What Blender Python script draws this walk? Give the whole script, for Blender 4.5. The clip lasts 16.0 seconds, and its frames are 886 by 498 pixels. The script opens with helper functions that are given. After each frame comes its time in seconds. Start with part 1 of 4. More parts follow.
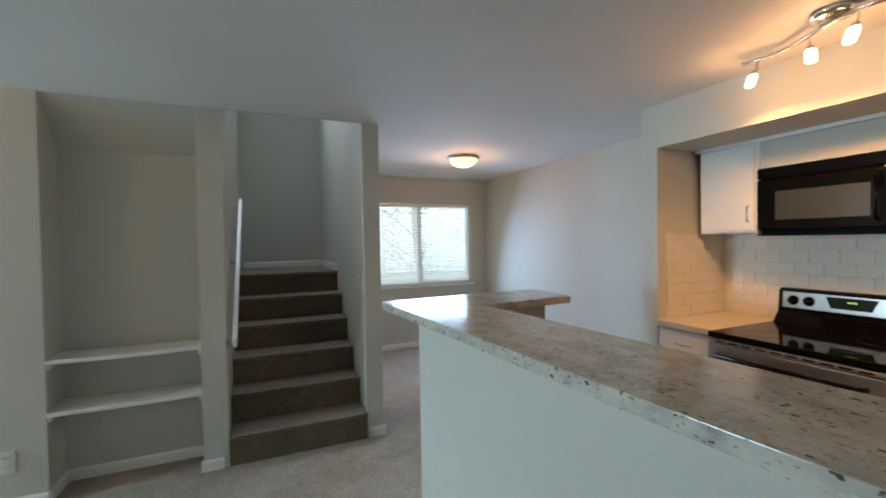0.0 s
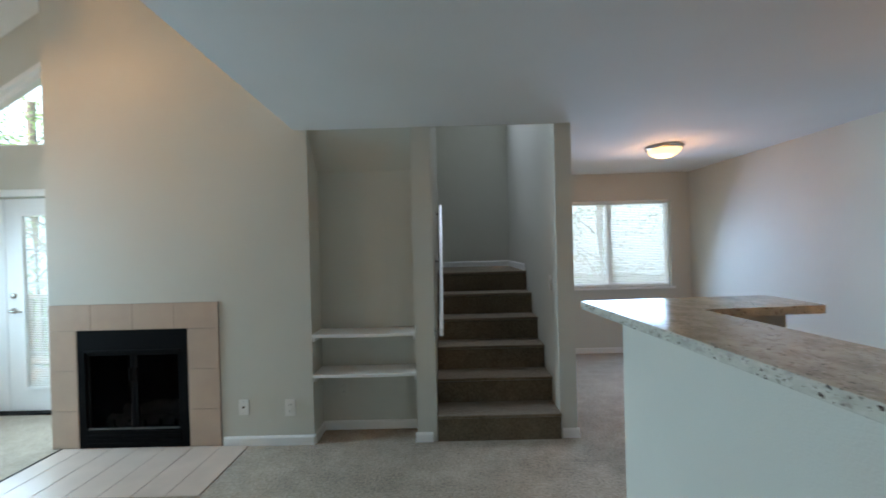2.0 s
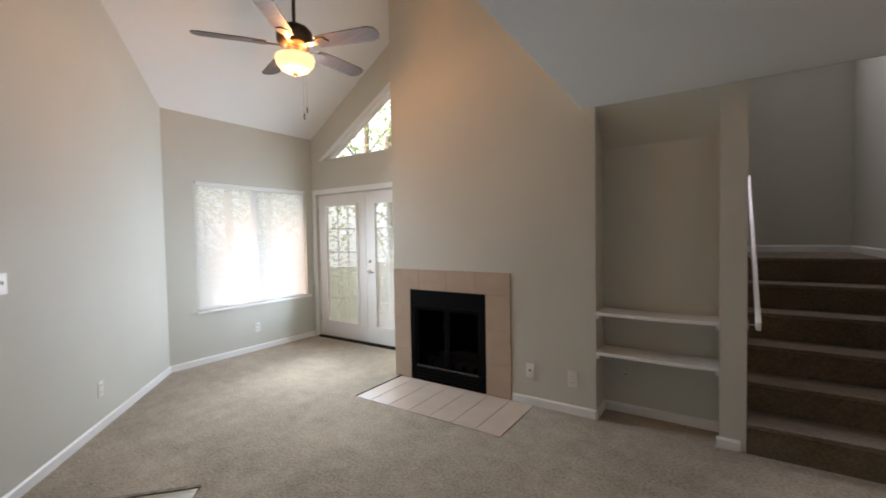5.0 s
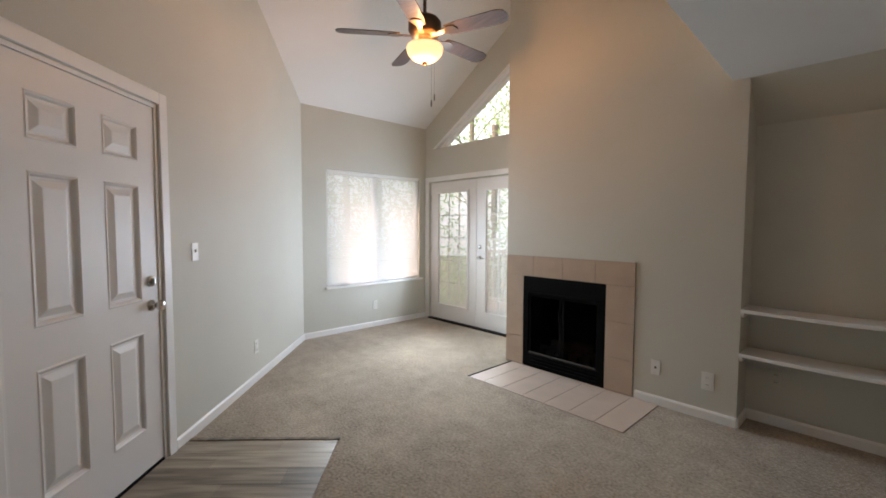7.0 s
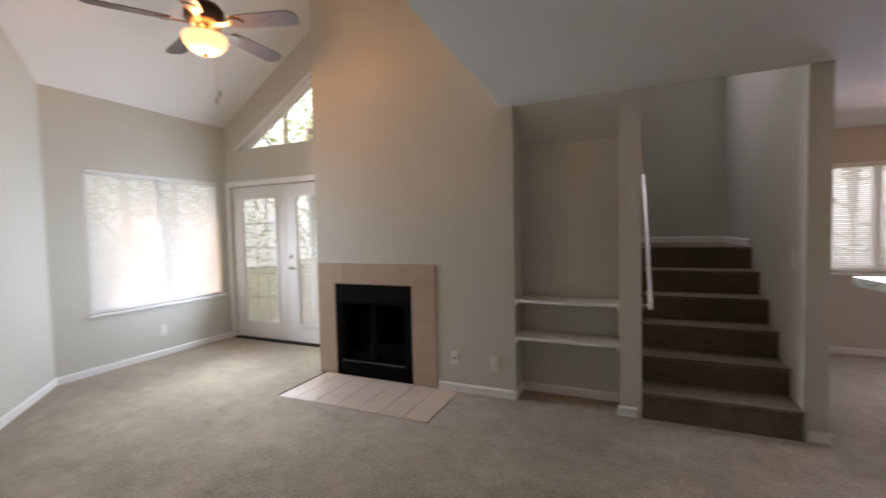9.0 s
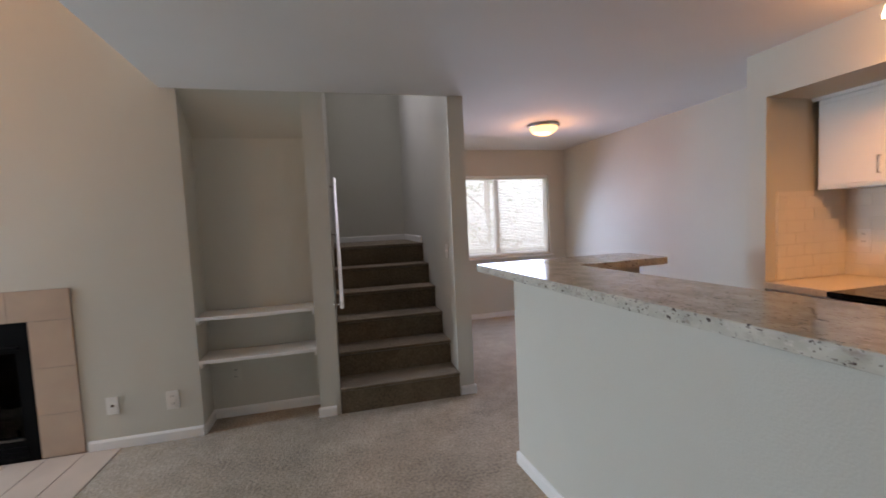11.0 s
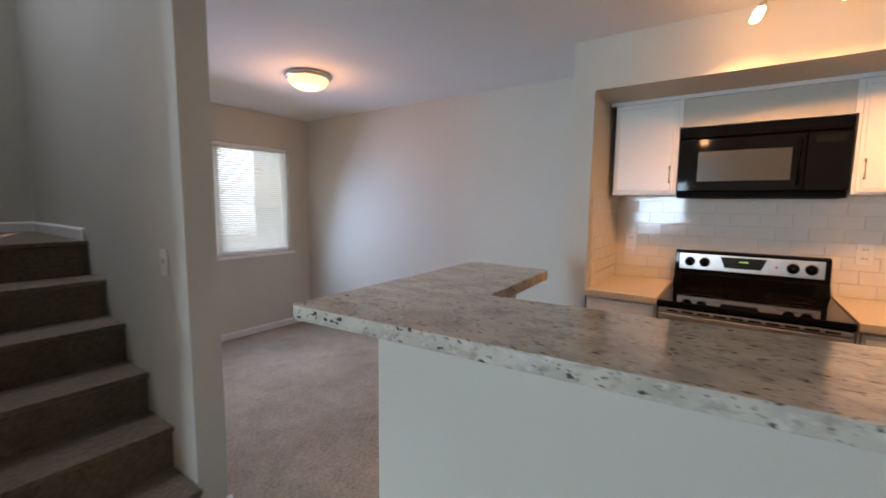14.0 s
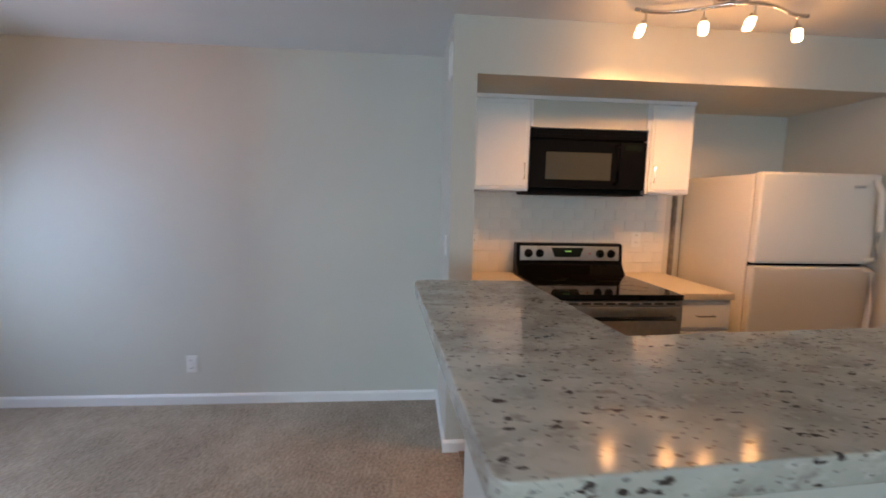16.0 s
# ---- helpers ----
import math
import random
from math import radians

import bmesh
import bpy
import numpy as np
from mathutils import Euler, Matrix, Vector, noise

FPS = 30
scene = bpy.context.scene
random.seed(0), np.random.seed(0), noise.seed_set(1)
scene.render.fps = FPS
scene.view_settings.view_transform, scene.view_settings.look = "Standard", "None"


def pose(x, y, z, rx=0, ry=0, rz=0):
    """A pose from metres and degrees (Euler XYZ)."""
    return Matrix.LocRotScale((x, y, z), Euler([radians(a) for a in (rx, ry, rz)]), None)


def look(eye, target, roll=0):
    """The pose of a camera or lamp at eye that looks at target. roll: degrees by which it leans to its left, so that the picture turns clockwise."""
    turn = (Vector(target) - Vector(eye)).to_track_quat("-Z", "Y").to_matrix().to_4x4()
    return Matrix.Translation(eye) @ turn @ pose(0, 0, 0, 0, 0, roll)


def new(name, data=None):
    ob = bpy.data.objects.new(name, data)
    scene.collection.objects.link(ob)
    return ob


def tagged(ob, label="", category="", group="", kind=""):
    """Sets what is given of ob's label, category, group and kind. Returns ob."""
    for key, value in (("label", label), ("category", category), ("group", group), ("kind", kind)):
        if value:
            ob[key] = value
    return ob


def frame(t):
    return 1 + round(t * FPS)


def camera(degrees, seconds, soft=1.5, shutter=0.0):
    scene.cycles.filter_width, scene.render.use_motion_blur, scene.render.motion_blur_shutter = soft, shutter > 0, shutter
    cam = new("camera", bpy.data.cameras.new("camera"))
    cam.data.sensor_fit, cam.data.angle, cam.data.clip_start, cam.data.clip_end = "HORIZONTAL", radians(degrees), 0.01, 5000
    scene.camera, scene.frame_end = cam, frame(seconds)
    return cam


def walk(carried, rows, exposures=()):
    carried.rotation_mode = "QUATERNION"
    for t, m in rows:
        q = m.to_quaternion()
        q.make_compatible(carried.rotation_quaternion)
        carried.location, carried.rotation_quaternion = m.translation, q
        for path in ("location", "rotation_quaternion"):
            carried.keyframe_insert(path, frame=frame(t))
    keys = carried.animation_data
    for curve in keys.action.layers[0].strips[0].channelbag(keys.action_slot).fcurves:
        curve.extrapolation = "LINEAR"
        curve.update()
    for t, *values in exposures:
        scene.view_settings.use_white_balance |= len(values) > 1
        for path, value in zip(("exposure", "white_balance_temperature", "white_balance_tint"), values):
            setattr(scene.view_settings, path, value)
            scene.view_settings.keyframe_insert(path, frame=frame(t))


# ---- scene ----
cam = camera(93.6, 16.0, 1.7, 0.5)
PATH = [
    (0, (0.102, 0.137, 1.459), (0.899, 1.971, 1.42), -0.9),
    (0.5, (0.075, 0.112, 1.454), (0.682, 2.017, 1.42), -1.2),
    (1, (0.051, 0.102, 1.457), (0.453, 2.061, 1.425), -1.4),
    (1.5, (0.019, 0.1, 1.451), (0.215, 2.09, 1.429), -1.6),
    (2, (-0.017, 0.104, 1.447), (-0.037, 2.103, 1.434), -1.5),
    (2.5, (-0.076, 0.081, 1.437), (-0.306, 2.068, 1.433), -1.2),
    (3, (-0.094, 0.074, 1.426), (-0.558, 2.02, 1.425), -1.0),
    (3.5, (-0.137, 0.046, 1.428), (-0.798, 1.933, 1.418), -1.0),
    (4, (-0.172, 0.015, 1.429), (-1.008, 1.832, 1.402), -0.9),
    (4.5, (-0.211, -0.003, 1.425), (-1.198, 1.736, 1.379), -1.0),
    (5, (-0.256, -0.018, 1.412), (-1.371, 1.641, 1.344), -1.0),
    (7.3, (-0.378, -0.155, 1.36), (-1.856, 1.188, 1.245), 0.0),
    (7.5, (-0.372, -0.151, 1.371), (-1.851, 1.19, 1.25), -0.2),
    (8, (-0.348, -0.142, 1.374), (-1.728, 1.301, 1.261), -0.5),
    (8.5, (-0.289, -0.096, 1.381), (-1.43, 1.543, 1.278), -1.0),
    (9, (-0.229, -0.061, 1.374), (-1.033, 1.768, 1.285), -1.2),
    (9.5, (-0.174, -0.037, 1.372), (-0.606, 1.914, 1.286), -1.6),
    (10, (-0.126, -0.023, 1.398), (-0.178, 1.974, 1.301), -1.8),
    (10.2, (-0.105, -0.005, 1.396), (-0.012, 1.99, 1.299), -1.8),
    (12.5, (-0.054, 0.481, 1.366), (0.871, 2.232, 1.086), -2.4),
    (13, (-0.053, 0.746, 1.35), (1.093, 2.361, 1.069), -0.4),
    (13.5, (0.008, 1.054, 1.388), (1.393, 2.479, 1.165), 0.8),
    (14, (0.032, 1.402, 1.404), (1.659, 2.546, 1.189), 0.7),
    (14.5, (0.126, 1.719, 1.379), (1.905, 2.61, 1.176), 0.8),
    (15, (0.183, 1.989, 1.395), (2.073, 2.605, 1.176), 0.6),
    (15.5, (0.21, 2.254, 1.404), (2.185, 2.441, 1.162), 0.7),
    (16, (0.328, 2.458, 1.4), (2.308, 2.287, 1.173), 1.2),
]
EXPOSURE = [
    (0.0, 0.54, 7400, 24), (2.0, 0.46, 7150, 24), (2.5, 0.34, 8050, 34), (3.0, 0.16, 8700, 39), (3.5, 0.06, 9000, 41), (5.0, 0.1, 9100, 42), (7.5, 0.02, 9100, 43), (9.0, 0.04, 9150, 45), (10.0, 0.05, 10000, 52),
    (10.2, 0.1, 9700, 51), (12.4, 0.70, 8000, 34), (13.5, 0.5, 8000, 37), (14.5, 0.34, 7800, 36), (16.0, 0.27, 7650, 32),
]
walk(cam, [(t, look(eye, target, roll)) for t, eye, target, roll in PATH], EXPOSURE)

# ---- world and large lights ----
world = bpy.data.worlds.new("sky")
scene.world = world
world.use_nodes = True
wn = world.node_tree.nodes
sky = wn.new("ShaderNodeTexSky")
sky.sky_type, sky.sun_disc = "NISHITA", False
sky.sun_elevation, sky.sun_rotation = radians(50), radians(200)
world.node_tree.links.new(sky.outputs[0], wn["Background"].inputs[0])
wn["Background"].inputs[1].default_value = 0.12
sun_data = bpy.data.lights.new("sun", "SUN")
sun_data.energy, sun_data.angle, sun_data.color = 5.0, radians(0.5), (1, 0.94, 0.85)
sun = new("sun", sun_data)
sun.matrix_world = look((0, 0, 20), (2.5, 6, 11))


def area_lamp(name, m, w, h, watts, color):
    d = bpy.data.lights.new(name, "AREA")
    d.shape, d.size, d.size_y, d.energy, d.color = "RECTANGLE", w, h, watts, color
    ob = new(name, d)
    ob.matrix_world = m
    return ob


def bulb(name, at, watts, color, radius):
    d = bpy.data.lights.new(name, "POINT")
    d.energy, d.color, d.shadow_soft_size = watts, color, radius
    ob = new(name, d)
    ob.location = at
    return ob


def spot_lamp(name, eye, target, watts, color, cone):
    d = bpy.data.lights.new(name, "SPOT")
    d.energy, d.color, d.spot_size, d.spot_blend, d.shadow_soft_size = watts, color, radians(cone), 1.0, 0.015
    ob = new(name, d)
    ob.matrix_world = look(eye, target)
    return ob


DAY = (0.41, 0.77, 1.0)
WARM = (1.0, 0.62, 0.30)
LAMP = (1.0, 0.545, 0.20)


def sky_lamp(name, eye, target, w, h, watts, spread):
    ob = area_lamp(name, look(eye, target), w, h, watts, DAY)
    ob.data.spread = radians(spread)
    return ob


sky_lamp("skylight_living", (-4.88, 2.92, 1.45), (-2.52, 2.62, 0.75), 1.1, 1.0, 50, 112)
sky_lamp("skylight_french", (-4.1, 3.66, 1.05), (-4.35, 1.7, 1.3), 1.3, 1.0, 40, 165).data.color = (0.36, 0.70, 0.98)
sky_lamp("skylight_dining", (2.11, 5.28, 1.38), (2.15, 3.5, 0.7), 1.0, 0.8, 20, 160).data.color = (0.31, 0.61, 1.0)
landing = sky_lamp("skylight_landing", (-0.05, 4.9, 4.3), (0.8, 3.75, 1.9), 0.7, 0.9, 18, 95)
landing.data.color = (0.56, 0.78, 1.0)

# ---- plan ----
H = 2.335          # flat ceiling
YF = 3.185         # chimney breast and stair front
YB = 3.89          # french door wall
XW = -5.115        # window wall of the living room
YD = 5.55          # dining window wall
XD = 3.15          # dining side wall
XK = 3.2           # kitchen back wall
XE = -1.135        # edge of the flat ceiling at the chimney breast
KE = 0.04          # by which that edge runs out of square
SLOPE = 0.636
VAULT = 2.787      # vault height at the window wall
NB = 3.43          # niche back
YS = -1.9          # wall behind


# ---- materials ----
def mat(name, color, rough=0.6, metal=0.0, noise_scale=0.0, noise_amount=0.06, bump=0.0, bump_scale=200.0, spec=0.5):
    m = bpy.data.materials.new(name)
    m.use_nodes = True
    nt = m.node_tree
    b = nt.nodes["Principled BSDF"]
    b.inputs["Base Color"].default_value = (*color, 1)
    b.inputs["Roughness"].default_value = rough
    b.inputs["Metallic"].default_value = metal
    b.inputs["Specular IOR Level"].default_value = spec
    tc = nt.nodes.new("ShaderNodeTexCoord")
    if noise_scale:
        n = nt.nodes.new("ShaderNodeTexNoise")
        n.inputs["Scale"].default_value = noise_scale
        n.inputs["Detail"].default_value = 5
        nt.links.new(tc.outputs["Object"], n.inputs["Vector"])
        r = nt.nodes.new("ShaderNodeValToRGB")
        lo = [max(0, c * (1 - noise_amount)) for c in color]
        hi = [min(1, c * (1 + noise_amount)) for c in color]
        r.color_ramp.elements[0].color, r.color_ramp.elements[1].color = (*lo, 1), (*hi, 1)
        r.color_ramp.elements[0].position, r.color_ramp.elements[1].position = 0.3, 0.7
        nt.links.new(n.outputs["Fac"], r.inputs["Fac"])
        nt.links.new(r.outputs["Color"], b.inputs["Base Color"])
    if bump:
        n2 = nt.nodes.new("ShaderNodeTexNoise")
        n2.inputs["Scale"].default_value = bump_scale
        n2.inputs["Detail"].default_value = 3
        nt.links.new(tc.outputs["Object"], n2.inputs["Vector"])
        bp = nt.nodes.new("ShaderNodeBump")
        bp.inputs["Strength"].default_value = bump
        bp.inputs["Distance"].default_value = 0.004
        nt.links.new(n2.outputs["Fac"], bp.inputs["Height"])
        nt.links.new(bp.outputs["Normal"], b.inputs["Normal"])
    return m


def glow(name, color, strength):
    m = bpy.data.materials.new(name)
    m.use_nodes = True
    b = m.node_tree.nodes["Principled BSDF"]
    b.inputs["Base Color"].default_value = (*color, 1)
    b.inputs["Emission Color"].default_value = (*color, 1)
    b.inputs["Emission Strength"].default_value = strength
    return m


def clear_glass(name, rough=0.0):
    m = bpy.data.materials.new(name)
    m.use_nodes = True
    b = m.node_tree.nodes["Principled BSDF"]
    b.inputs["Base Color"].default_value = (0.95, 0.98, 0.97, 1)
    b.inputs["Transmission Weight"].default_value = 1.0
    b.inputs["Roughness"].default_value = rough
    b.inputs["IOR"].default_value = 1.05
    return m


WALL = mat("wall_paint", (0.558, 0.55, 0.488), 0.65, 0, 1.3, 0.03, 0.25, 140)
CEIL = mat("ceiling_paint", (0.74, 0.735, 0.72), 0.8, 0, 1.1, 0.03, 0.35, 120)
TRIM = mat("white_trim_paint", (0.78, 0.78, 0.76), 0.4, 0, 3, 0.03)
WHITE = mat("white_lacquer", (0.8, 0.8, 0.78), 0.3, 0, 4, 0.02)
DOORPAINT = mat("door_paint", (0.74, 0.73, 0.71), 0.4, 0, 3, 0.03)
BLACK = mat("black_gloss", (0.004, 0.004, 0.0045), 0.045, 0, 0, 0, 0, 200, 0.14)
BLACKMATT = mat("black_matt_metal", (0.003, 0.0034, 0.004), 0.5, 0, 0, 0, 0, 200, 0.05)
STEEL = mat("brushed_steel", (0.55, 0.54, 0.52), 0.32, 1.0, 30, 0.08)
NICKEL = mat("satin_nickel", (0.62, 0.60, 0.57), 0.22, 1.0)
TILEPINK = mat("blush_ceramic_tile", (0.48, 0.35, 0.27), 0.35, 0, 6, 0.06)
GROUT = mat("grout", (0.33, 0.27, 0.23), 0.9, 0, 40, 0.1)
GLASS = clear_glass("window_glass")


def carpet(name, dark, light):
    m = bpy.data.materials.new(name)
    m.use_nodes = True
    nt = m.node_tree
    b = nt.nodes["Principled BSDF"]
    b.inputs["Roughness"].default_value = 0.95
    b.inputs["Specular IOR Level"].default_value = 0.1
    b.inputs["Sheen Weight"].default_value = 0.25
    tc = nt.nodes.new("ShaderNodeTexCoord")
    total = None
    for scale, weight, detail in ((1.7, 0.48, 3), (9, 0.32, 4), (60, 0.8, 4)):
        n = nt.nodes.new("ShaderNodeTexNoise")
        n.inputs["Scale"].default_value, n.inputs["Detail"].default_value = scale, detail
        nt.links.new(tc.outputs["Object"], n.inputs["Vector"])
        ma = nt.nodes.new("ShaderNodeMath")
        ma.operation = "MULTIPLY_ADD"
        ma.inputs[1].default_value = weight
        ma.inputs[2].default_value = 0.0
        nt.links.new(n.outputs["Fac"], ma.inputs[0])
        if total is not None:
            nt.links.new(total, ma.inputs[2])
        total = ma.outputs[0]
        if scale == 60:
            fine = n.outputs["Fac"]
    r = nt.nodes.new("ShaderNodeValToRGB")
    r.color_ramp.elements[0].position, r.color_ramp.elements[1].position = 0.48, 0.98
    r.color_ramp.elements[0].color, r.color_ramp.elements[1].color = (*dark, 1), (*light, 1)
    nt.links.new(total, r.inputs["Fac"])
    nt.links.new(r.outputs["Color"], b.inputs["Base Color"])
    bp = nt.nodes.new("ShaderNodeBump")
    bp.inputs["Strength"].default_value, bp.inputs["Distance"].default_value = 0.65, 0.012
    nt.links.new(fine, bp.inputs["Height"])
    nt.links.new(bp.outputs["Normal"], b.inputs["Normal"])
    return m


CARPET = carpet("beige_carpet", (0.125, 0.091, 0.063), (0.45, 0.35, 0.262))
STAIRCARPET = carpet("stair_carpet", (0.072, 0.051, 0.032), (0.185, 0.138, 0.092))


# ---- builders ----
def box_bm(bm, x0, x1, y0, y1, z0, z1):
    vs = [bm.verts.new((x, y, z)) for x in (x0, x1) for y in (y0, y1) for z in (z0, z1)]
    for f in ((0, 1, 3, 2), (4, 6, 7, 5), (0, 4, 5, 1), (2, 3, 7, 6), (0, 2, 6, 4), (1, 5, 7, 3)):
        bm.faces.new([vs[i] for i in f])
    return vs


def boxes(*some, bevel=0.0):
    bm = bmesh.new()
    for b in some:
        box_bm(bm, *b)
    if bevel:
        bmesh.ops.bevel(bm, geom=list(bm.edges), offset=bevel, segments=2, affect="EDGES", profile=0.6)
    return bm


def prism(bm, outline, axis, a, b):
    """A flat outline pushed along an axis from a to b."""
    def place(p, d):
        return {"x": (d, p[0], p[1]), "y": (p[0], d, p[1]), "z": (p[0], p[1], d)}[axis]
    lo = [bm.verts.new(place(p, a)) for p in outline]
    hi = [bm.verts.new(place(p, b)) for p in outline]
    n = len(outline)
    for i in range(n):
        bm.faces.new((lo[i], lo[(i + 1) % n], hi[(i + 1) % n], hi[i]))
    bm.faces.new(lo[::-1])
    bm.faces.new(hi)
    bmesh.ops.recalc_face_normals(bm, faces=list(bm.faces))
    return bm


def pierced(us, zs, holes, a, b, along_x=True):
    """A wall in one piece: a grid of cells along x or y and z, from depth a to b, with the cells in holes left out."""
    bm = bmesh.new()
    made = {}

    def v(i, j, d):
        if (i, j, d) not in made:
            made[i, j, d] = bm.verts.new((us[i], d, zs[j]) if along_x else (d, us[i], zs[j]))
        return made[i, j, d]

    solid = {(i, j) for i in range(len(us) - 1) for j in range(len(zs) - 1)} - set(holes)
    for i, j in solid:
        for d in (a, b):
            bm.faces.new((v(i, j, d), v(i + 1, j, d), v(i + 1, j + 1, d), v(i, j + 1, d)))
        for di, dj, p, q in ((-1, 0, (0, 0), (0, 1)), (1, 0, (1, 0), (1, 1)), (0, -1, (0, 0), (1, 0)), (0, 1, (0, 1), (1, 1))):
            if (i + di, j + dj) not in solid:
                bm.faces.new((v(i + p[0], j + p[1], a), v(i + q[0], j + q[1], a), v(i + q[0], j + q[1], b), v(i + p[0], j + p[1], b)))
    bmesh.ops.recalc_face_normals(bm, faces=list(bm.faces))
    return bm


def prisms(outline, axis, a, b, bevel=0.0):
    bm = prism(bmesh.new(), outline, axis, a, b)
    if bevel:
        bmesh.ops.bevel(bm, geom=list(bm.edges), offset=bevel, segments=2, affect="EDGES", profile=0.6)
    return bm


def lathe(profile, steps=32):
    """A turned shape about z from (radius, z) pairs."""
    bm = bmesh.new()
    rings = []
    for r, z in profile:
        if r < 1e-5:
            rings.append([bm.verts.new((0, 0, z))])
        else:
            rings.append([bm.verts.new((r * math.cos(2 * math.pi * k / steps), r * math.sin(2 * math.pi * k / steps), z)) for k in range(steps)])
    for p, q in zip(rings, rings[1:]):
        for k in range(steps):
            a, b = p[k % len(p)], p[(k + 1) % len(p)]
            c, d = q[(k + 1) % len(q)], q[k % len(q)]
            face = list(dict.fromkeys((a, b, c, d)))
            if len(face) > 2:
                bm.faces.new(face)
    bmesh.ops.recalc_face_normals(bm, faces=list(bm.faces))
    return bm


def tube(points, radius, steps=12):
    """A round bar through points."""
    bm = bmesh.new()
    pts = [Vector(p) for p in points]
    rings = []
    for i, p in enumerate(pts):
        d = (pts[min(i + 1, len(pts) - 1)] - pts[max(i - 1, 0)]).normalized()
        side = d.cross(Vector((0, 0, 1)))
        side = side.normalized() if side.length > 1e-3 else Vector((1, 0, 0))
        up = side.cross(d).normalized()
        rings.append([bm.verts.new(p + radius * (math.cos(2 * math.pi * k / steps) * side + math.sin(2 * math.pi * k / steps) * up)) for k in range(steps)])
    for p, q in zip(rings, rings[1:]):
        for k in range(steps):
            bm.faces.new((p[k], p[(k + 1) % steps], q[(k + 1) % steps], q[k]))
    bm.faces.new(rings[0][::-1])
    bm.faces.new(rings[-1])
    bmesh.ops.recalc_face_normals(bm, faces=list(bm.faces))
    return bm


def mesh_of(name, bm, material, smooth=False):
    me = bpy.data.meshes.new(name)
    if smooth:
        for f in bm.faces:
            f.smooth = True
    bm.to_mesh(me)
    bm.free()
    if material:
        me.materials.append(material)
    return me


def part(name, bm, material, parent, label="", smooth=False):
    ob = new(name, mesh_of(name, bm, material, smooth))
    ob.parent = parent
    if label:
        ob["label"] = label
    return ob


def structure(name, bm, material, label="", category="", smooth=False):
    return tagged(new(name, mesh_of(name, bm, material, smooth)), label, category, "", "structure")


def thing(name, at, label, category, group="", rz=0.0):
    ob = new(name)
    ob.matrix_world = pose(*at, 0, 0, rz)
    return tagged(ob, label, category, group)


# ---- large structure ----
structure("floor", boxes((XW - 0.2, 3.4, YS - 0.2, YD + 0.1, -0.1, 0)), CARPET, "worn beige cut pile carpet over the whole floor", "carpet")
YC = YS - 0.2
ceiling_bm = boxes((-1.04, -0.22, YF + 0.002, NB + 0.08, H, H + 0.25), (0.92, 3.4, YF + 0.002, YD + 0.15, H, H + 0.25))
prism(ceiling_bm, [(XE, YF + 0.002), (XE + KE * (YF - YC), YC), (3.4, YC), (3.4, YF + 0.002)], "z", H, H + 0.25)
structure("ceiling", ceiling_bm, CEIL, "flat painted ceiling with fine texture", "ceiling")

# vault over the living room
zr = VAULT + SLOPE * (XE - XW)
structure("ceiling_vault", prisms([(XW - 0.2, VAULT - 0.127), (XE + 0.4, zr + 0.2544), (XE + 0.4, zr + 0.41), (XW - 0.2, VAULT + 0.03)], "y", YS - 0.2, YB + 0.15), CEIL, "sloped painted vault ceiling", "ceiling")
structure("wall_loft", prisms([(XE + 0.002, YF - 0.002), (XE + 0.002 + KE * (YF - YC), YC), (XE + 0.1 + KE * (YF - YC), YC), (XE + 0.1, YF - 0.002)], "z", H + 0.25, zr + 0.2), WALL, "painted upper wall above the flat ceiling edge", "wall")

# window wall (x = XW)
WA = (2.29, 3.775, 0.605, 2.06)
structure("wall_west", pierced([1.9, WA[0], WA[1], YB + 0.15], [0, WA[2], WA[3], 2.8], [(1, 1)], XW - 0.15, XW, False), WALL, "warm grey painted wall with a wide window", "wall")

# french door wall (y = YB) with door opening and triangular window
FD = (-5.03, -3.2, 2.0)
TRI = 0.605        # slope of the gable window
bm = boxes((XW, FD[0], YB, YB + 0.15, 0, 2.0), (FD[1], -2.9, YB, YB + 0.15, 0, 2.0), (XW, -2.9, YB, YB + 0.15, 2.0, 2.475))
prism(bm, [(XW, 2.475), (-4.95, 2.475), (-3.03, 2.475 + 1.92 * TRI), (-3.03, 2.475), (-2.9, 2.475), (-2.9, VAULT + SLOPE * (-2.9 - XW) + 0.05), (XW, VAULT + 0.05)], "y", YB, YB + 0.15)
structure("wall_north", bm, WALL, "warm grey painted gable wall with french doors", "wall")

# chimney breast
bm = prisms([(-3.01, 0), (-2.80, 0), (-2.80, 0.89), (-1.97, 0.89), (-1.97, 0), (-1.04, 0), (-1.04, H), (XE, H), (XE, zr + 0.02), (-3.01, VAULT + SLOPE * (-3.01 - XW) + 0.02)], "y", YF, YF + 0.1)
box_bm(bm, -3.01, -2.91, YF + 0.1, YB + 0.02, 0, 4.2)
structure("wall_chimney", bm, WALL, "warm grey painted chimney breast wall", "wall")

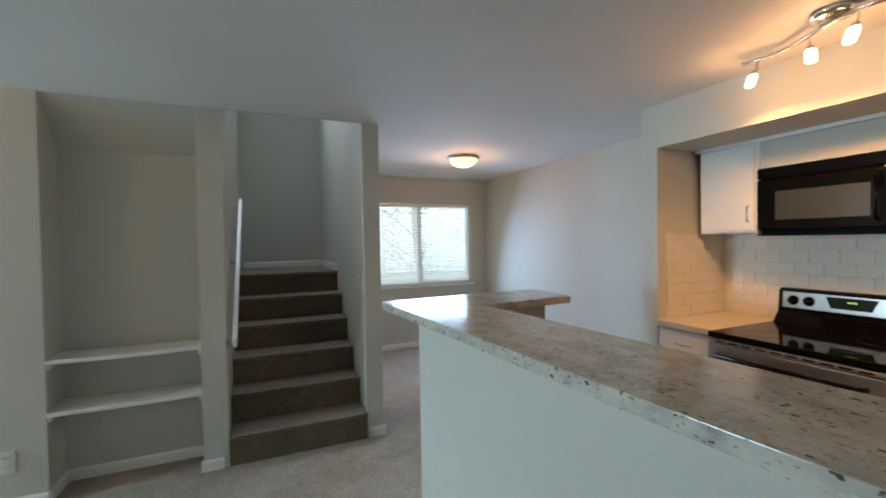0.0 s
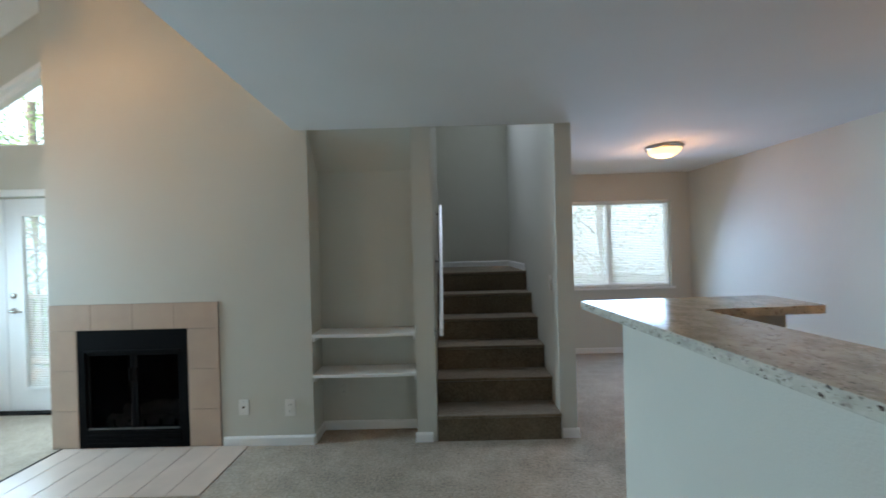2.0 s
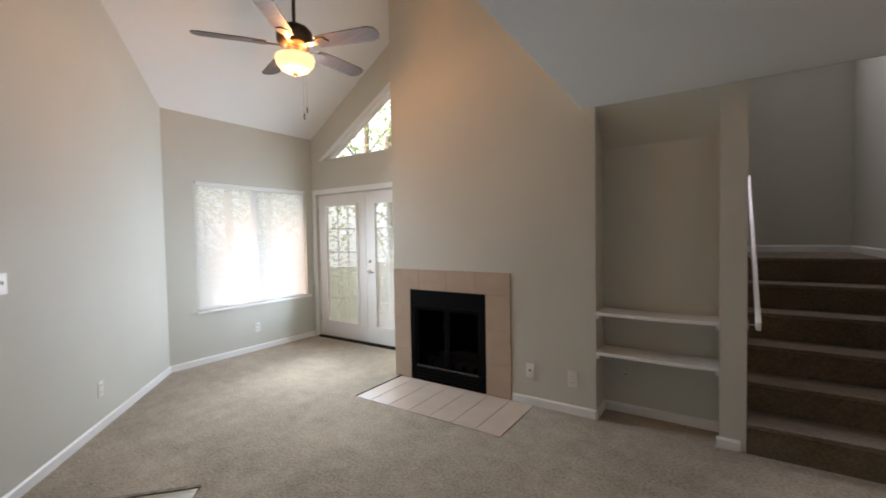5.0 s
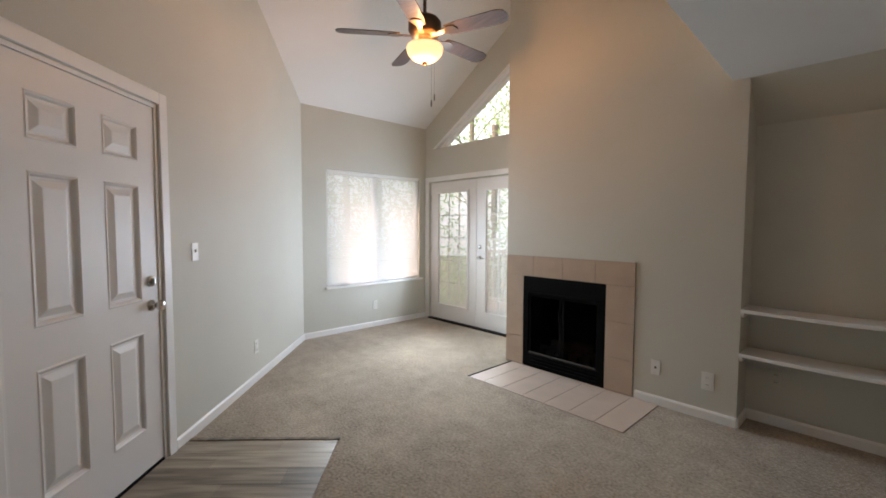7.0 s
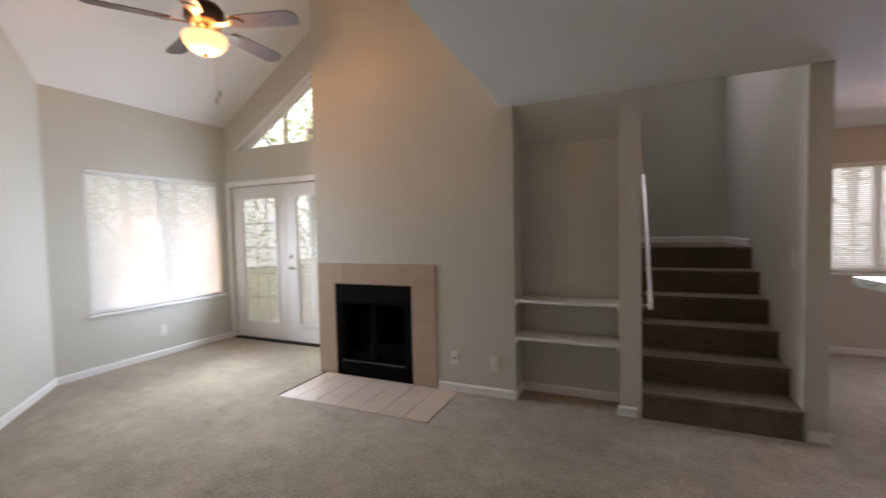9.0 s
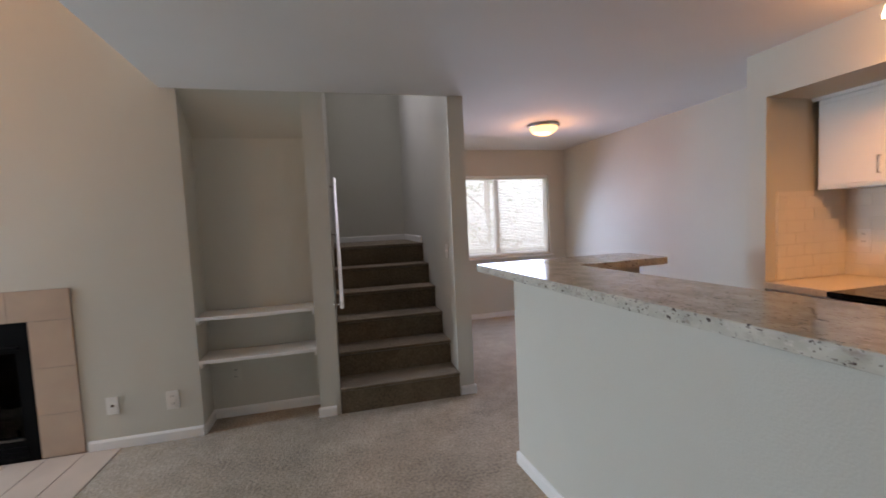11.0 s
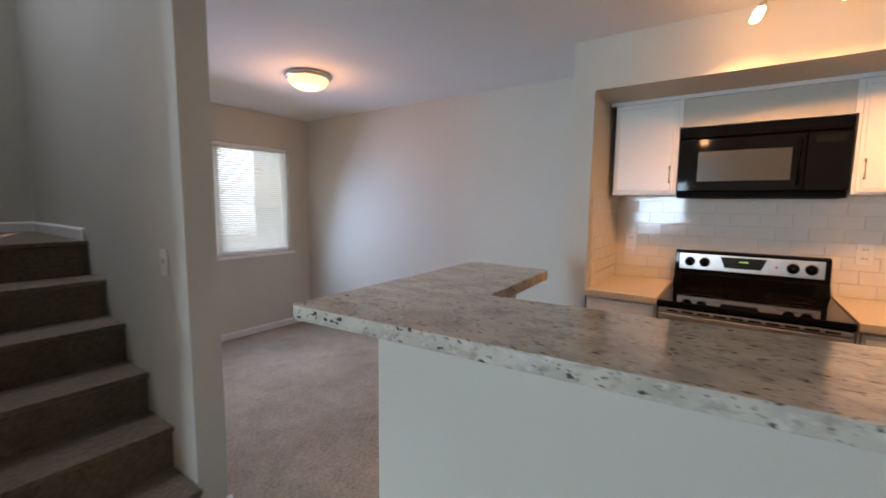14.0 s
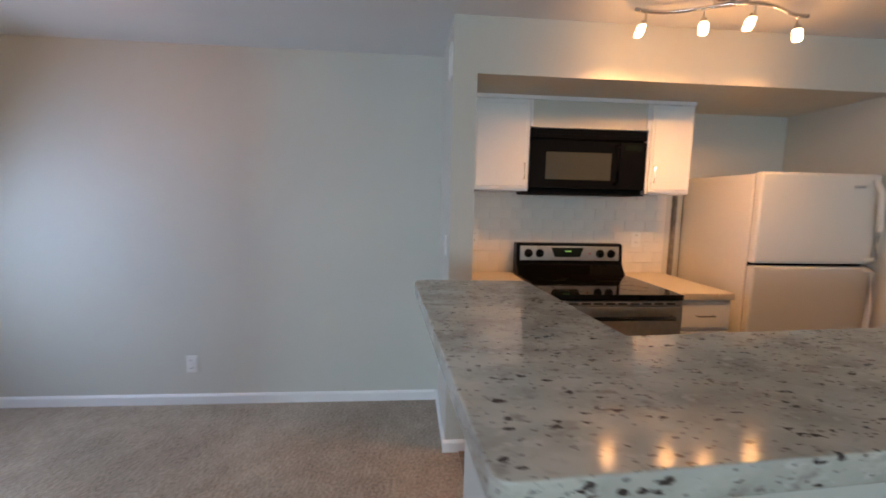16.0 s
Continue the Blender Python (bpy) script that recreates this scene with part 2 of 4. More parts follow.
# niche
structure("wall_niche_left", boxes((-1.14, -1.04, YF + 0.1, NB, 0, H)), WALL, "painted side wall of the shelf niche", "wall")
structure("wall_niche_back", boxes((-1.14, -0.13, NB, NB + 0.08, 0, H)), WALL, "painted back wall of the shelf niche", "wall")
structure("wall_niche_top", prisms([(YF + 0.005, H), (NB, 2.06), (NB, H)], "x", -1.04, -0.27), WALL, "slanted painted head of the shelf niche", "wall")
structure("wall_stair_left", boxes((-0.27, -0.125, YF, NB, 0, H), (-0.22, -0.125, NB + 0.08, YD, 0, 4.6)), WALL, "painted wall between niche and stairs", "wall")
structure("wall_stair_right", boxes((0.795, 0.92, YF + 0.02, YD, 0, 4.6)), WALL, "painted wall end beside the stairs", "wall")
structure("wall_stair_front", boxes((-0.22, 0.795, YF + 0.004, YF + 0.026, H + 0.002, 4.6)), WALL, "painted wall above the stair opening", "wall")
structure("ceiling_stair", boxes((-0.3, 0.95, YF, YD + 0.15, 4.6, 4.7)), CEIL, "painted stairwell ceiling", "ceiling")

# back wall with dining window
WD = (1.33, 2.90, 0.855, 1.985)
structure("wall_dining", pierced([-0.3, WD[0], WD[1], XD + 0.4], [0, WD[2], WD[3], 4.7], [(1, 1)], YD, YD + 0.15), WALL, "warm grey painted dining wall with a window", "wall")
structure("wall_east_dining", boxes((XD, XD + 0.15, 2.235, YD, 0, H)), WALL, "warm grey painted dining room wall", "wall")
structure("wall_pier", boxes((2.52, 3.35, 2.11, 2.235, 0, H)), WALL, "painted wall end between dining room and kitchen", "wall")
structure("wall_kitchen_back", boxes((XK, XK + 0.15, -0.27, 2.11, 0, H)), WALL, "painted kitchen back wall", "wall")
structure("wall_kitchen_side", boxes((2.05, 3.35, -0.42, -0.27, 0, H)), WALL, "painted kitchen side wall", "wall")
structure("soffit", boxes((2.52, XK, -0.27, 2.11, 2.054, H)), WALL, "painted soffit above the wall cabinets", "soffit")

# entry wall, diagonal
U = Vector((0.747, -0.665, 0))
N = Vector((0.665, 0.747, 0))
A0 = Vector((XW, 1.98, 0))
DIAG = Matrix(((U.x, -N.x, 0, A0.x), (U.y, -N.y, 0, A0.y), (0, 0, 1, 0), (0, 0, 0, 1)))
D0, D1, DH = 2.56, 3.46, 2.03
ob = structure("wall_entry", pierced([-0.1, D0, D1, 5.8], [0, DH, 5.6], [(1, 0)], 0, 0.15), WALL, "warm grey painted wall with the entry door", "wall")
ob.matrix_world = DIAG
structure("wall_south", boxes((-1.3, 2.05, YS - 0.15, YS, 0, 5.6)), WALL, "painted wall behind", "wall")
structure("wall_south_east", boxes((1.9, 2.05, YS, -0.27, 0, H)), WALL, "painted wall behind", "wall")

# ---- stairs ----
RISE, RUN = 0.1955, 0.247
outline = [(YF - 0.005, 0)]
for k in range(6):
    y = YF - 0.005 + RUN * k
    outline += [(y, RISE * (k + 1) - 0.03), (y - 0.022, RISE * (k + 1) - 0.018), (y - 0.018, RISE * (k + 1)), (y + RUN if k < 5 else YD, RISE * (k + 1))]
outline += [(YD, 0)]
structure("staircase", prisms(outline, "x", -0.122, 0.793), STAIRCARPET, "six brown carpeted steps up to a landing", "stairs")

# ---- more materials ----
def granite():
    m = bpy.data.materials.new("speckled_granite")
    m.use_nodes = True
    nt = m.node_tree
    b = nt.nodes["Principled BSDF"]
    b.inputs["Roughness"].default_value = 0.13
    tc = nt.nodes.new("ShaderNodeTexCoord")

    def stretched(sx, sy, sz):
        mp = nt.nodes.new("ShaderNodeMapping")
        mp.inputs["Scale"].default_value = (sx, sy, sz)
        mp.inputs["Rotation"].default_value = (0, 0, 0.25)
        nt.links.new(tc.outputs["Object"], mp.inputs["Vector"])
        return mp.outputs["Vector"]

    def noisy(vec, scale, detail, lo, hi):
        n = nt.nodes.new("ShaderNodeTexNoise")
        n.inputs["Scale"].default_value, n.inputs["Detail"].default_value = scale, detail
        nt.links.new(vec, n.inputs["Vector"])
        mr = nt.nodes.new("ShaderNodeMapRange")
        mr.inputs["From Min"].default_value, mr.inputs["From Max"].default_value = lo, hi
        nt.links.new(n.outputs["Fac"], mr.inputs["Value"])
        return mr.outputs["Result"]

    def mix(fac, a, color):
        mx = nt.nodes.new("ShaderNodeMix")
        mx.data_type = "RGBA"
        nt.links.new(fac, mx.inputs["Factor"])
        if isinstance(a, tuple):
            mx.inputs["A"].default_value = (*a, 1)
        else:
            nt.links.new(a, mx.inputs["A"])
        mx.inputs["B"].default_value = (*color, 1)
        return mx.outputs["Result"]

    c = mix(noisy(stretched(1.6, 1, 1.6), 9, 6, 0.35, 0.65), (0.58, 0.565, 0.49), (0.40, 0.39, 0.335))
    c = mix(noisy(stretched(1.6, 1, 1.6), 40, 3, 0.58, 0.70), c, (0.60, 0.575, 0.52))
    def flecks(scale, share, size, wobble):
        """A share of uneven cells, each a fleck of its own size."""
        vec = stretched(1.7, 1, 1.7)
        n = nt.nodes.new("ShaderNodeTexNoise")
        n.inputs["Scale"].default_value, n.inputs["Detail"].default_value = scale * 1.3, 3
        nt.links.new(vec, n.inputs["Vector"])
        bent = nt.nodes.new("ShaderNodeVectorMath")
        bent.operation = "MULTIPLY_ADD"
        bent.inputs[1].default_value = (wobble / scale,) * 3
        nt.links.new(n.outputs["Color"], bent.inputs[0])
        nt.links.new(vec, bent.inputs[2])
        v = nt.nodes.new("ShaderNodeTexVoronoi")
        v.inputs["Scale"].default_value = scale
        nt.links.new(bent.outputs[0], v.inputs["Vector"])
        split = nt.nodes.new("ShaderNodeSeparateColor")
        nt.links.new(v.outputs["Color"], split.inputs[0])
        reach = nt.nodes.new("ShaderNodeMath")
        reach.operation = "MULTIPLY_ADD"
        reach.inputs[1].default_value = size / share
        nt.links.new(split.outputs[0], reach.inputs[0])
        nt.links.new(v.outputs["Distance"], reach.inputs[2])
        mr = nt.nodes.new("ShaderNodeMapRange")
        mr.inputs["From Min"].default_value, mr.inputs["From Max"].default_value = size, size * 0.72
        nt.links.new(reach.outputs[0], mr.inputs["Value"])
        return mr.outputs["Result"]

    c = mix(noisy(stretched(1.6, 1, 1.6), 27, 4, 0.57, 0.74), c, (0.33, 0.29, 0.25))
    c = mix(flecks(85, 0.45, 0.5, 1.2), c, (0.24, 0.215, 0.19))
    c = mix(flecks(50, 0.44, 0.5, 1.4), c, (0.075, 0.055, 0.048))
    nt.links.new(c, b.inputs["Base Color"])
    return m


def wood(name, dark, light, stretch, rough=0.4):
    m = bpy.data.materials.new(name)
    m.use_nodes = True
    nt = m.node_tree
    b = nt.nodes["Principled BSDF"]
    b.inputs["Roughness"].default_value = rough
    tc, mp, n = nt.nodes.new("ShaderNodeTexCoord"), nt.nodes.new("ShaderNodeMapping"), nt.nodes.new("ShaderNodeTexNoise")
    mp.inputs["Scale"].default_value = stretch
    n.inputs["Scale"].default_value, n.inputs["Detail"].default_value, n.inputs["Distortion"].default_value = 1.0, 6, 0.6
    info = nt.nodes.new("ShaderNodeObjectInfo")
    add = nt.nodes.new("ShaderNodeMath")
    add.operation = "MULTIPLY_ADD"
    add.inputs[1].default_value, add.inputs[2].default_value = 0.35, -0.17
    nt.links.new(info.outputs["Random"], add.inputs[0])
    both = nt.nodes.new("ShaderNodeMath")
    r = nt.nodes.new("ShaderNodeValToRGB")
    r.color_ramp.elements[0].position, r.color_ramp.elements[1].position = 0.3, 0.72
    r.color_ramp.elements[0].color, r.color_ramp.elements[1].color = (*dark, 1), (*light, 1)
    nt.links.new(tc.outputs["Object"], mp.inputs["Vector"])
    nt.links.new(mp.outputs["Vector"], n.inputs["Vector"])
    nt.links.new(n.outputs["Fac"], both.inputs[0])
    nt.links.new(add.outputs[0], both.inputs[1])
    nt.links.new(both.outputs[0], r.inputs["Fac"])
    nt.links.new(r.outputs["Color"], b.inputs["Base Color"])
    return m


def slat_material():
    m = bpy.data.materials.new("white_vinyl_slat")
    m.use_nodes = True
    nt = m.node_tree
    b = nt.nodes["Principled BSDF"]
    b.inputs["Base Color"].default_value = (0.82, 0.82, 0.80, 1)
    b.inputs["Roughness"].default_value = 0.45
    tr = nt.nodes.new("ShaderNodeBsdfTranslucent")
    tr.inputs["Color"].default_value = (0.9, 0.92, 0.93, 1)
    mx = nt.nodes.new("ShaderNodeMixShader")
    mx.inputs[0].default_value = 0.65
    nt.links.new(b.outputs[0], mx.inputs[1])
    nt.links.new(tr.outputs[0], mx.inputs[2])
    nt.links.new(mx.outputs[0], nt.nodes["Material Output"].inputs["Surface"])
    return m


GRANITE = granite()
SLAT = slat_material()
PLANK = wood("grey_brown_vinyl_plank", (0.12, 0.092, 0.066), (0.39, 0.315, 0.235), (26, 2.2, 3))
KPLANK = wood("brown_vinyl_plank", (0.10, 0.06, 0.035), (0.28, 0.19, 0.12), (26, 2.2, 3))
BLADE = wood("dark_walnut_blade", (0.03, 0.018, 0.012), (0.10, 0.06, 0.04), (4, 60, 4), 0.5)
BRONZE = mat("aged_bronze", (0.10, 0.07, 0.05), 0.35, 0.9, 12, 0.2)
COUNTER = mat("cream_laminate", (0.64, 0.57, 0.46), 0.3, 0, 80, 0.12)
TILEWHITE = mat("white_glazed_tile", (0.72, 0.69, 0.63), 0.06, 0, 5, 0.03, 0, 200, 0.34)
FRIDGE = mat("white_appliance_enamel", (0.72, 0.69, 0.62), 0.35, 0, 0, 0, 0.15, 300)
LOUVER = mat("dark_glass", (0.006, 0.006, 0.006), 0.06, 0, 0, 0, 0, 200, 0.1)
MWGLASS = mat("microwave_door_glass", (0.042, 0.047, 0.043), 0.16)
PLASTIC = mat("white_plastic", (0.75, 0.74, 0.70), 0.35)
LOG = mat("ashen_log", (0.34, 0.31, 0.28), 0.9, 0, 18, 0.35, 0.5, 40)
STEELDARK = mat("dull_dark_steel", (0.10, 0.10, 0.10), 0.4, 0.9)
SMOKED = clear_glass("smoked_fireplace_glass")
SMOKED.node_tree.nodes["Principled BSDF"].inputs["Base Color"].default_value = (0.22, 0.22, 0.23, 1)
SOOT = mat("sooty_firebrick", (0.02, 0.018, 0.016), 0.9, 0, 14, 0.5, 0.4, 60)
BOWL = glow("lit_alabaster_bowl", (1.0, 0.74, 0.42), 1.25)
DOMEGLASS = glow("lit_frosted_dome", (1.0, 0.72, 0.36), 1.35)
HEADGLASS = glow("lit_ice_glass", (1.0, 0.80, 0.50), 6.0)
SCREEN = mat("display_window", (0.008, 0.012, 0.009), 0.12, 0, 0, 0, 0, 200, 0.25)
DIGIT = glow("green_clock_digit", (0.3, 0.9, 0.25), 0.3)
BURNER = mat("burner_ring_print", (0.06, 0.06, 0.06), 0.2)
def leaf_material():
    m = mat("leaf_green", (0.17, 0.28, 0.12), 0.5, 0, 3, 0.5)
    nt = m.node_tree
    tr = nt.nodes.new("ShaderNodeBsdfTranslucent")
    tr.inputs["Color"].default_value = (0.58, 0.80, 0.44, 1)
    mx = nt.nodes.new("ShaderNodeMixShader")
    mx.inputs[0].default_value = 0.65
    nt.links.new(nt.nodes["Principled BSDF"].outputs[0], mx.inputs[1])
    nt.links.new(tr.outputs[0], mx.inputs[2])
    nt.links.new(mx.outputs[0], nt.nodes["Material Output"].inputs["Surface"])
    return m


LEAF = leaf_material()
BARK = mat("bark", (0.20, 0.17, 0.14), 0.9, 0, 20, 0.4, 0.8, 30)
# Paler copy of the bark, with outdoor haze and glare put into its colour.
TRUNK = mat("haze_paled_bark", (0.42, 0.39, 0.35), 0.9, 0, 20, 0.4, 0.8, 30)
GRASS = mat("grass_ground", (0.10, 0.14, 0.05), 0.95, 0, 4, 0.4)
FARWALL = mat("far_siding", (0.45, 0.42, 0.38), 0.8, 0, 4, 0.08)

# ---- bar ----
ZB = 1.13
KX = 0.068


def bar_x(x, y):
    return x + KX * (2.36 - y)


bm = prisms([(bar_x(0.85, -0.9), -0.9), (0.852, 2.195), (1.62, 2.26), (1.62, 2.14), (0.98, 2.09), (bar_x(0.97, -0.9), -0.9)], "z", 0, ZB - 0.04)
half = structure("half_wall", bm, WALL, "painted half wall under the breakfast bar", "half wall")
bm = prisms([(bar_x(0.695, -0.9), -0.9), (0.696, 2.352), (0.698, 2.362), (0.705, 2.369), (0.716, 2.373), (1.70, 2.432), (1.735, 2.424), (1.752, 2.39), (1.737, 2.062), (1.731, 2.048), (1.716, 2.042), (1.135, 2.0), (bar_x(1.125, -0.9), -0.9)], "z", ZB - 0.04, ZB, 0.003)
tagged(new("bar_top", mesh_of("bar_top", bm, GRANITE)), "speckled cream granite breakfast bar top on a half wall", "countertop")


# ---- trim ----
def baseboard(x0, y0, x1, y1, side=1.0):
    """A baseboard along a wall from point to point; side: which way it stands off."""
    d = Vector((x1 - x0, y1 - y0, 0))
    n = d.length
    d.normalize()
    bm = prisms([(0, 0), (0.014, 0), (0.014, 0.057), (0.006, 0.070), (0, 0.070)], "x", 0, n)
    ob = structure("baseboard", bm, TRIM, "white painted baseboard along the wall", "baseboard")
    ob.matrix_world = Matrix(((d.x, -d.y * side, 0, x0), (d.y, d.x * side, 0, y0), (0, 0, 1, 0), (0, 0, 0, 1)))
    return ob


def along(s, n=0.0):
    p = A0 + U * s + N * n
    return p.x, p.y


baseboard(XW, YB, XW, 1.98)
baseboard(*along(0), *along(D0 - 0.085))
baseboard(XW + 0.015, YB, FD[0] - 0.08, YB, -1)
baseboard(-1.715, YF, -1.04, YF, -1)
baseboard(-1.04, YF + 0.002, -1.04, NB, -1)
baseboard(-1.026, NB, -0.27, NB, -1)
baseboard(-0.27, NB, -0.27, YF)
baseboard(-0.284, YF, -0.155, YF, -1)
baseboard(0.81, YF + 0.02, 0.934, YF + 0.02, -1)
baseboard(0.92, YF + 0.02, 0.92, YD, -1)
baseboard(0.935, YD, XD, YD, -1)
baseboard(XD, YD - 0.015, XD, 2.25, -1)
baseboard(2.52, 2.235, XD, 2.235, 1)
baseboard(2.52, 2.10, 2.52, 2.25, 1)
baseboard(0.852, 2.195, bar_x(0.85, -0.9), -0.9, -1)
baseboard(0.84, 2.194, 1.62, 2.26, 1)
ob = baseboard(-0.10, YD, 0.795, YD, -1)
ob.location.z = RISE * 6
ob = baseboard(0.795, YD - 0.015, 0.795, 4.45, -1)
ob.location.z = RISE * 6


# ---- windows and blinds ----
def window(name, width, height, m, label):
    """A sliding window: local x along the wall, y into the room, z up from the sill."""
    ob = new(name)
    ob.matrix_world = m
    tagged(ob, label, "window", "", "structure")
    f = 0.045
    part("window_frame", boxes((0, width, -0.10, -0.05, 0, f), (0, width, -0.10, -0.05, height - f, height), (0, f, -0.10, -0.05, f, height - f), (width - f, width, -0.10, -0.05, f, height - f)), WHITE, ob)
    part("mullion", boxes((width / 2 - 0.03, width / 2 + 0.03, -0.11, -0.045, f, height - f)), WHITE, ob)
    for a, b in ((f, width / 2 - 0.03), (width / 2 + 0.03, width - f)):
        p = part("pane", boxes((a, b, -0.080, -0.076, f, height - f)), GLASS, ob)
        p.visible_shadow = False
    part("window_sill", boxes((-0.03, width + 0.03, -0.05, 0.045, -0.028, 0), bevel=0.004), WHITE, ob)
    return ob


def blind(width, height, m, label, tilt, pitch=0.0215, depth=0.025, y=-0.02, wand=True):
    ob = new("window_blind")
    ob.matrix_world = m
    tagged(ob, label, "blind", "window blinds")
    part("headrail", boxes((0.012, width - 0.012, y - 0.018, y + 0.02, height - 0.035, height - 0.003), bevel=0.003), WHITE, ob)
    part("bottom_rail", boxes((0.015, width - 0.015, y - 0.012, y + 0.012, 0.004, 0.022), bevel=0.004), WHITE, ob)
    c, s = math.cos(tilt), math.sin(tilt)
    bm = bmesh.new()
    rows = []
    for k in range(4):
        u = (k / 3 - 0.5) * depth
        bow = 0.0025 * (1 - (2 * k / 3 - 1) ** 2)
        rows.append([bm.verts.new((x, y + c * u + s * bow, -s * u + c * bow)) for x in (0.018, width - 0.018)])
    for p, q in zip(rows, rows[1:]):
        bm.faces.new((p[0], p[1], q[1], q[0]))
    me = mesh_of("slat", bm, SLAT, True)
    n = int((height - 0.075) / pitch)
    for k in range(n):
        sl = new("slat", me)
        sl.parent = ob
        sl.location = (0, 0, 0.04 + k * pitch)
        sl.rotation_euler = (random.uniform(-0.02, 0.02), random.uniform(-0.0006, 0.0006), 0)
    for x in (0.14, width / 2, width - 0.14):
        part("ladder_cord", boxes((x - 0.001, x + 0.001, y + 0.0135, y + 0.0145, 0.01, height - 0.03)), PLASTIC, ob)
    if wand:
        part("tilt_wand", tube([(0.10, y + 0.028, height - 0.03), (0.10, y + 0.03, height * 0.45)], 0.004, 8), PLASTIC, ob)
    return ob


MA = Matrix(((0, 1, 0, XW), (1, 0, 0, WA[0]), (0, 0, 1, WA[2]), (0, 0, 0, 1)))
MD = Matrix(((-1, 0, 0, WD[1]), (0, -1, 0, YD), (0, 0, 1, WD[2]), (0, 0, 0, 1)))
window("window_1", WA[1] - WA[0], WA[3] - WA[2], MA, "wide white framed sliding window over the living room sill")
blind(WA[1] - WA[0], WA[3] - WA[2], MA, "lowered white mini blind with half open slats in the living room", 0.92)
window("window_2", WD[1] - WD[0], WD[3] - WD[2], MD, "white framed sliding window in the dining area")
blind(WD[1] - WD[0], WD[3] - WD[2], MD, "lowered white mini blind with half open slats in the dining area", 0.82)

# triangular window
tri = tagged(new("window_3"), "fixed triangular gable window with white painted frame", "window", "", "structure")
x0, z0, x1 = -4.95, 2.475, -3.03
z1 = z0 + (x1 - x0) * TRI
part("pane", prisms([(x0 + 0.16, z0 + 0.01), (x1, z0 + 0.01), (x1, z1 - 0.09)], "y", YB + 0.09, YB + 0.094), GLASS, tri).visible_shadow = False
part("window_frame", prisms([(x0 + 0.07, z0), (x1, z1 - 0.042), (x1, z1 - 0.09), (x0 + 0.15, z0)], "y", YB + 0.05, YB + 0.12), WHITE, tri)
part("window_trim", prisms([(x0, z0), (x1, z1), (x1, z1 - 0.042), (x0 + 0.07, z0)], "y", YB - 0.006, YB + 0.12), WHITE, tri)
part("window_sill", prisms([(x0 + 0.15, z0), (x1, z0), (x1, z0 + 0.012), (x0 + 0.17, z0 + 0.012)], "y", YB + 0.03, YB + 0.12), WHITE, tri)


# ---- doors ----
def casing(name, m, width, height, w=0.075):
    ob = structure(name, boxes((-w, -0.006, -0.018, 0, 0, height + w), (width + 0.006, width + w, -0.018, 0, 0, height + w), (-0.006, width + 0.006, -0.018, 0, height + 0.006, height + w), bevel=0.004), TRIM, "white painted door casing", "trim")
    ob.matrix_world = m
    return ob


FDW = (FD[1] - FD[0]) / 2
MF = Matrix.Translation((FD[0], YB, 0))
casing("trim_french", MF, FD[1] - FD[0], FD[2], 0.07)
structure("trim_threshold", boxes((FD[0], FD[1], YB - 0.03, YB + 0.12, 0, 0.018), bevel=0.003), BLACKMATT, "dark metal door threshold", "threshold")


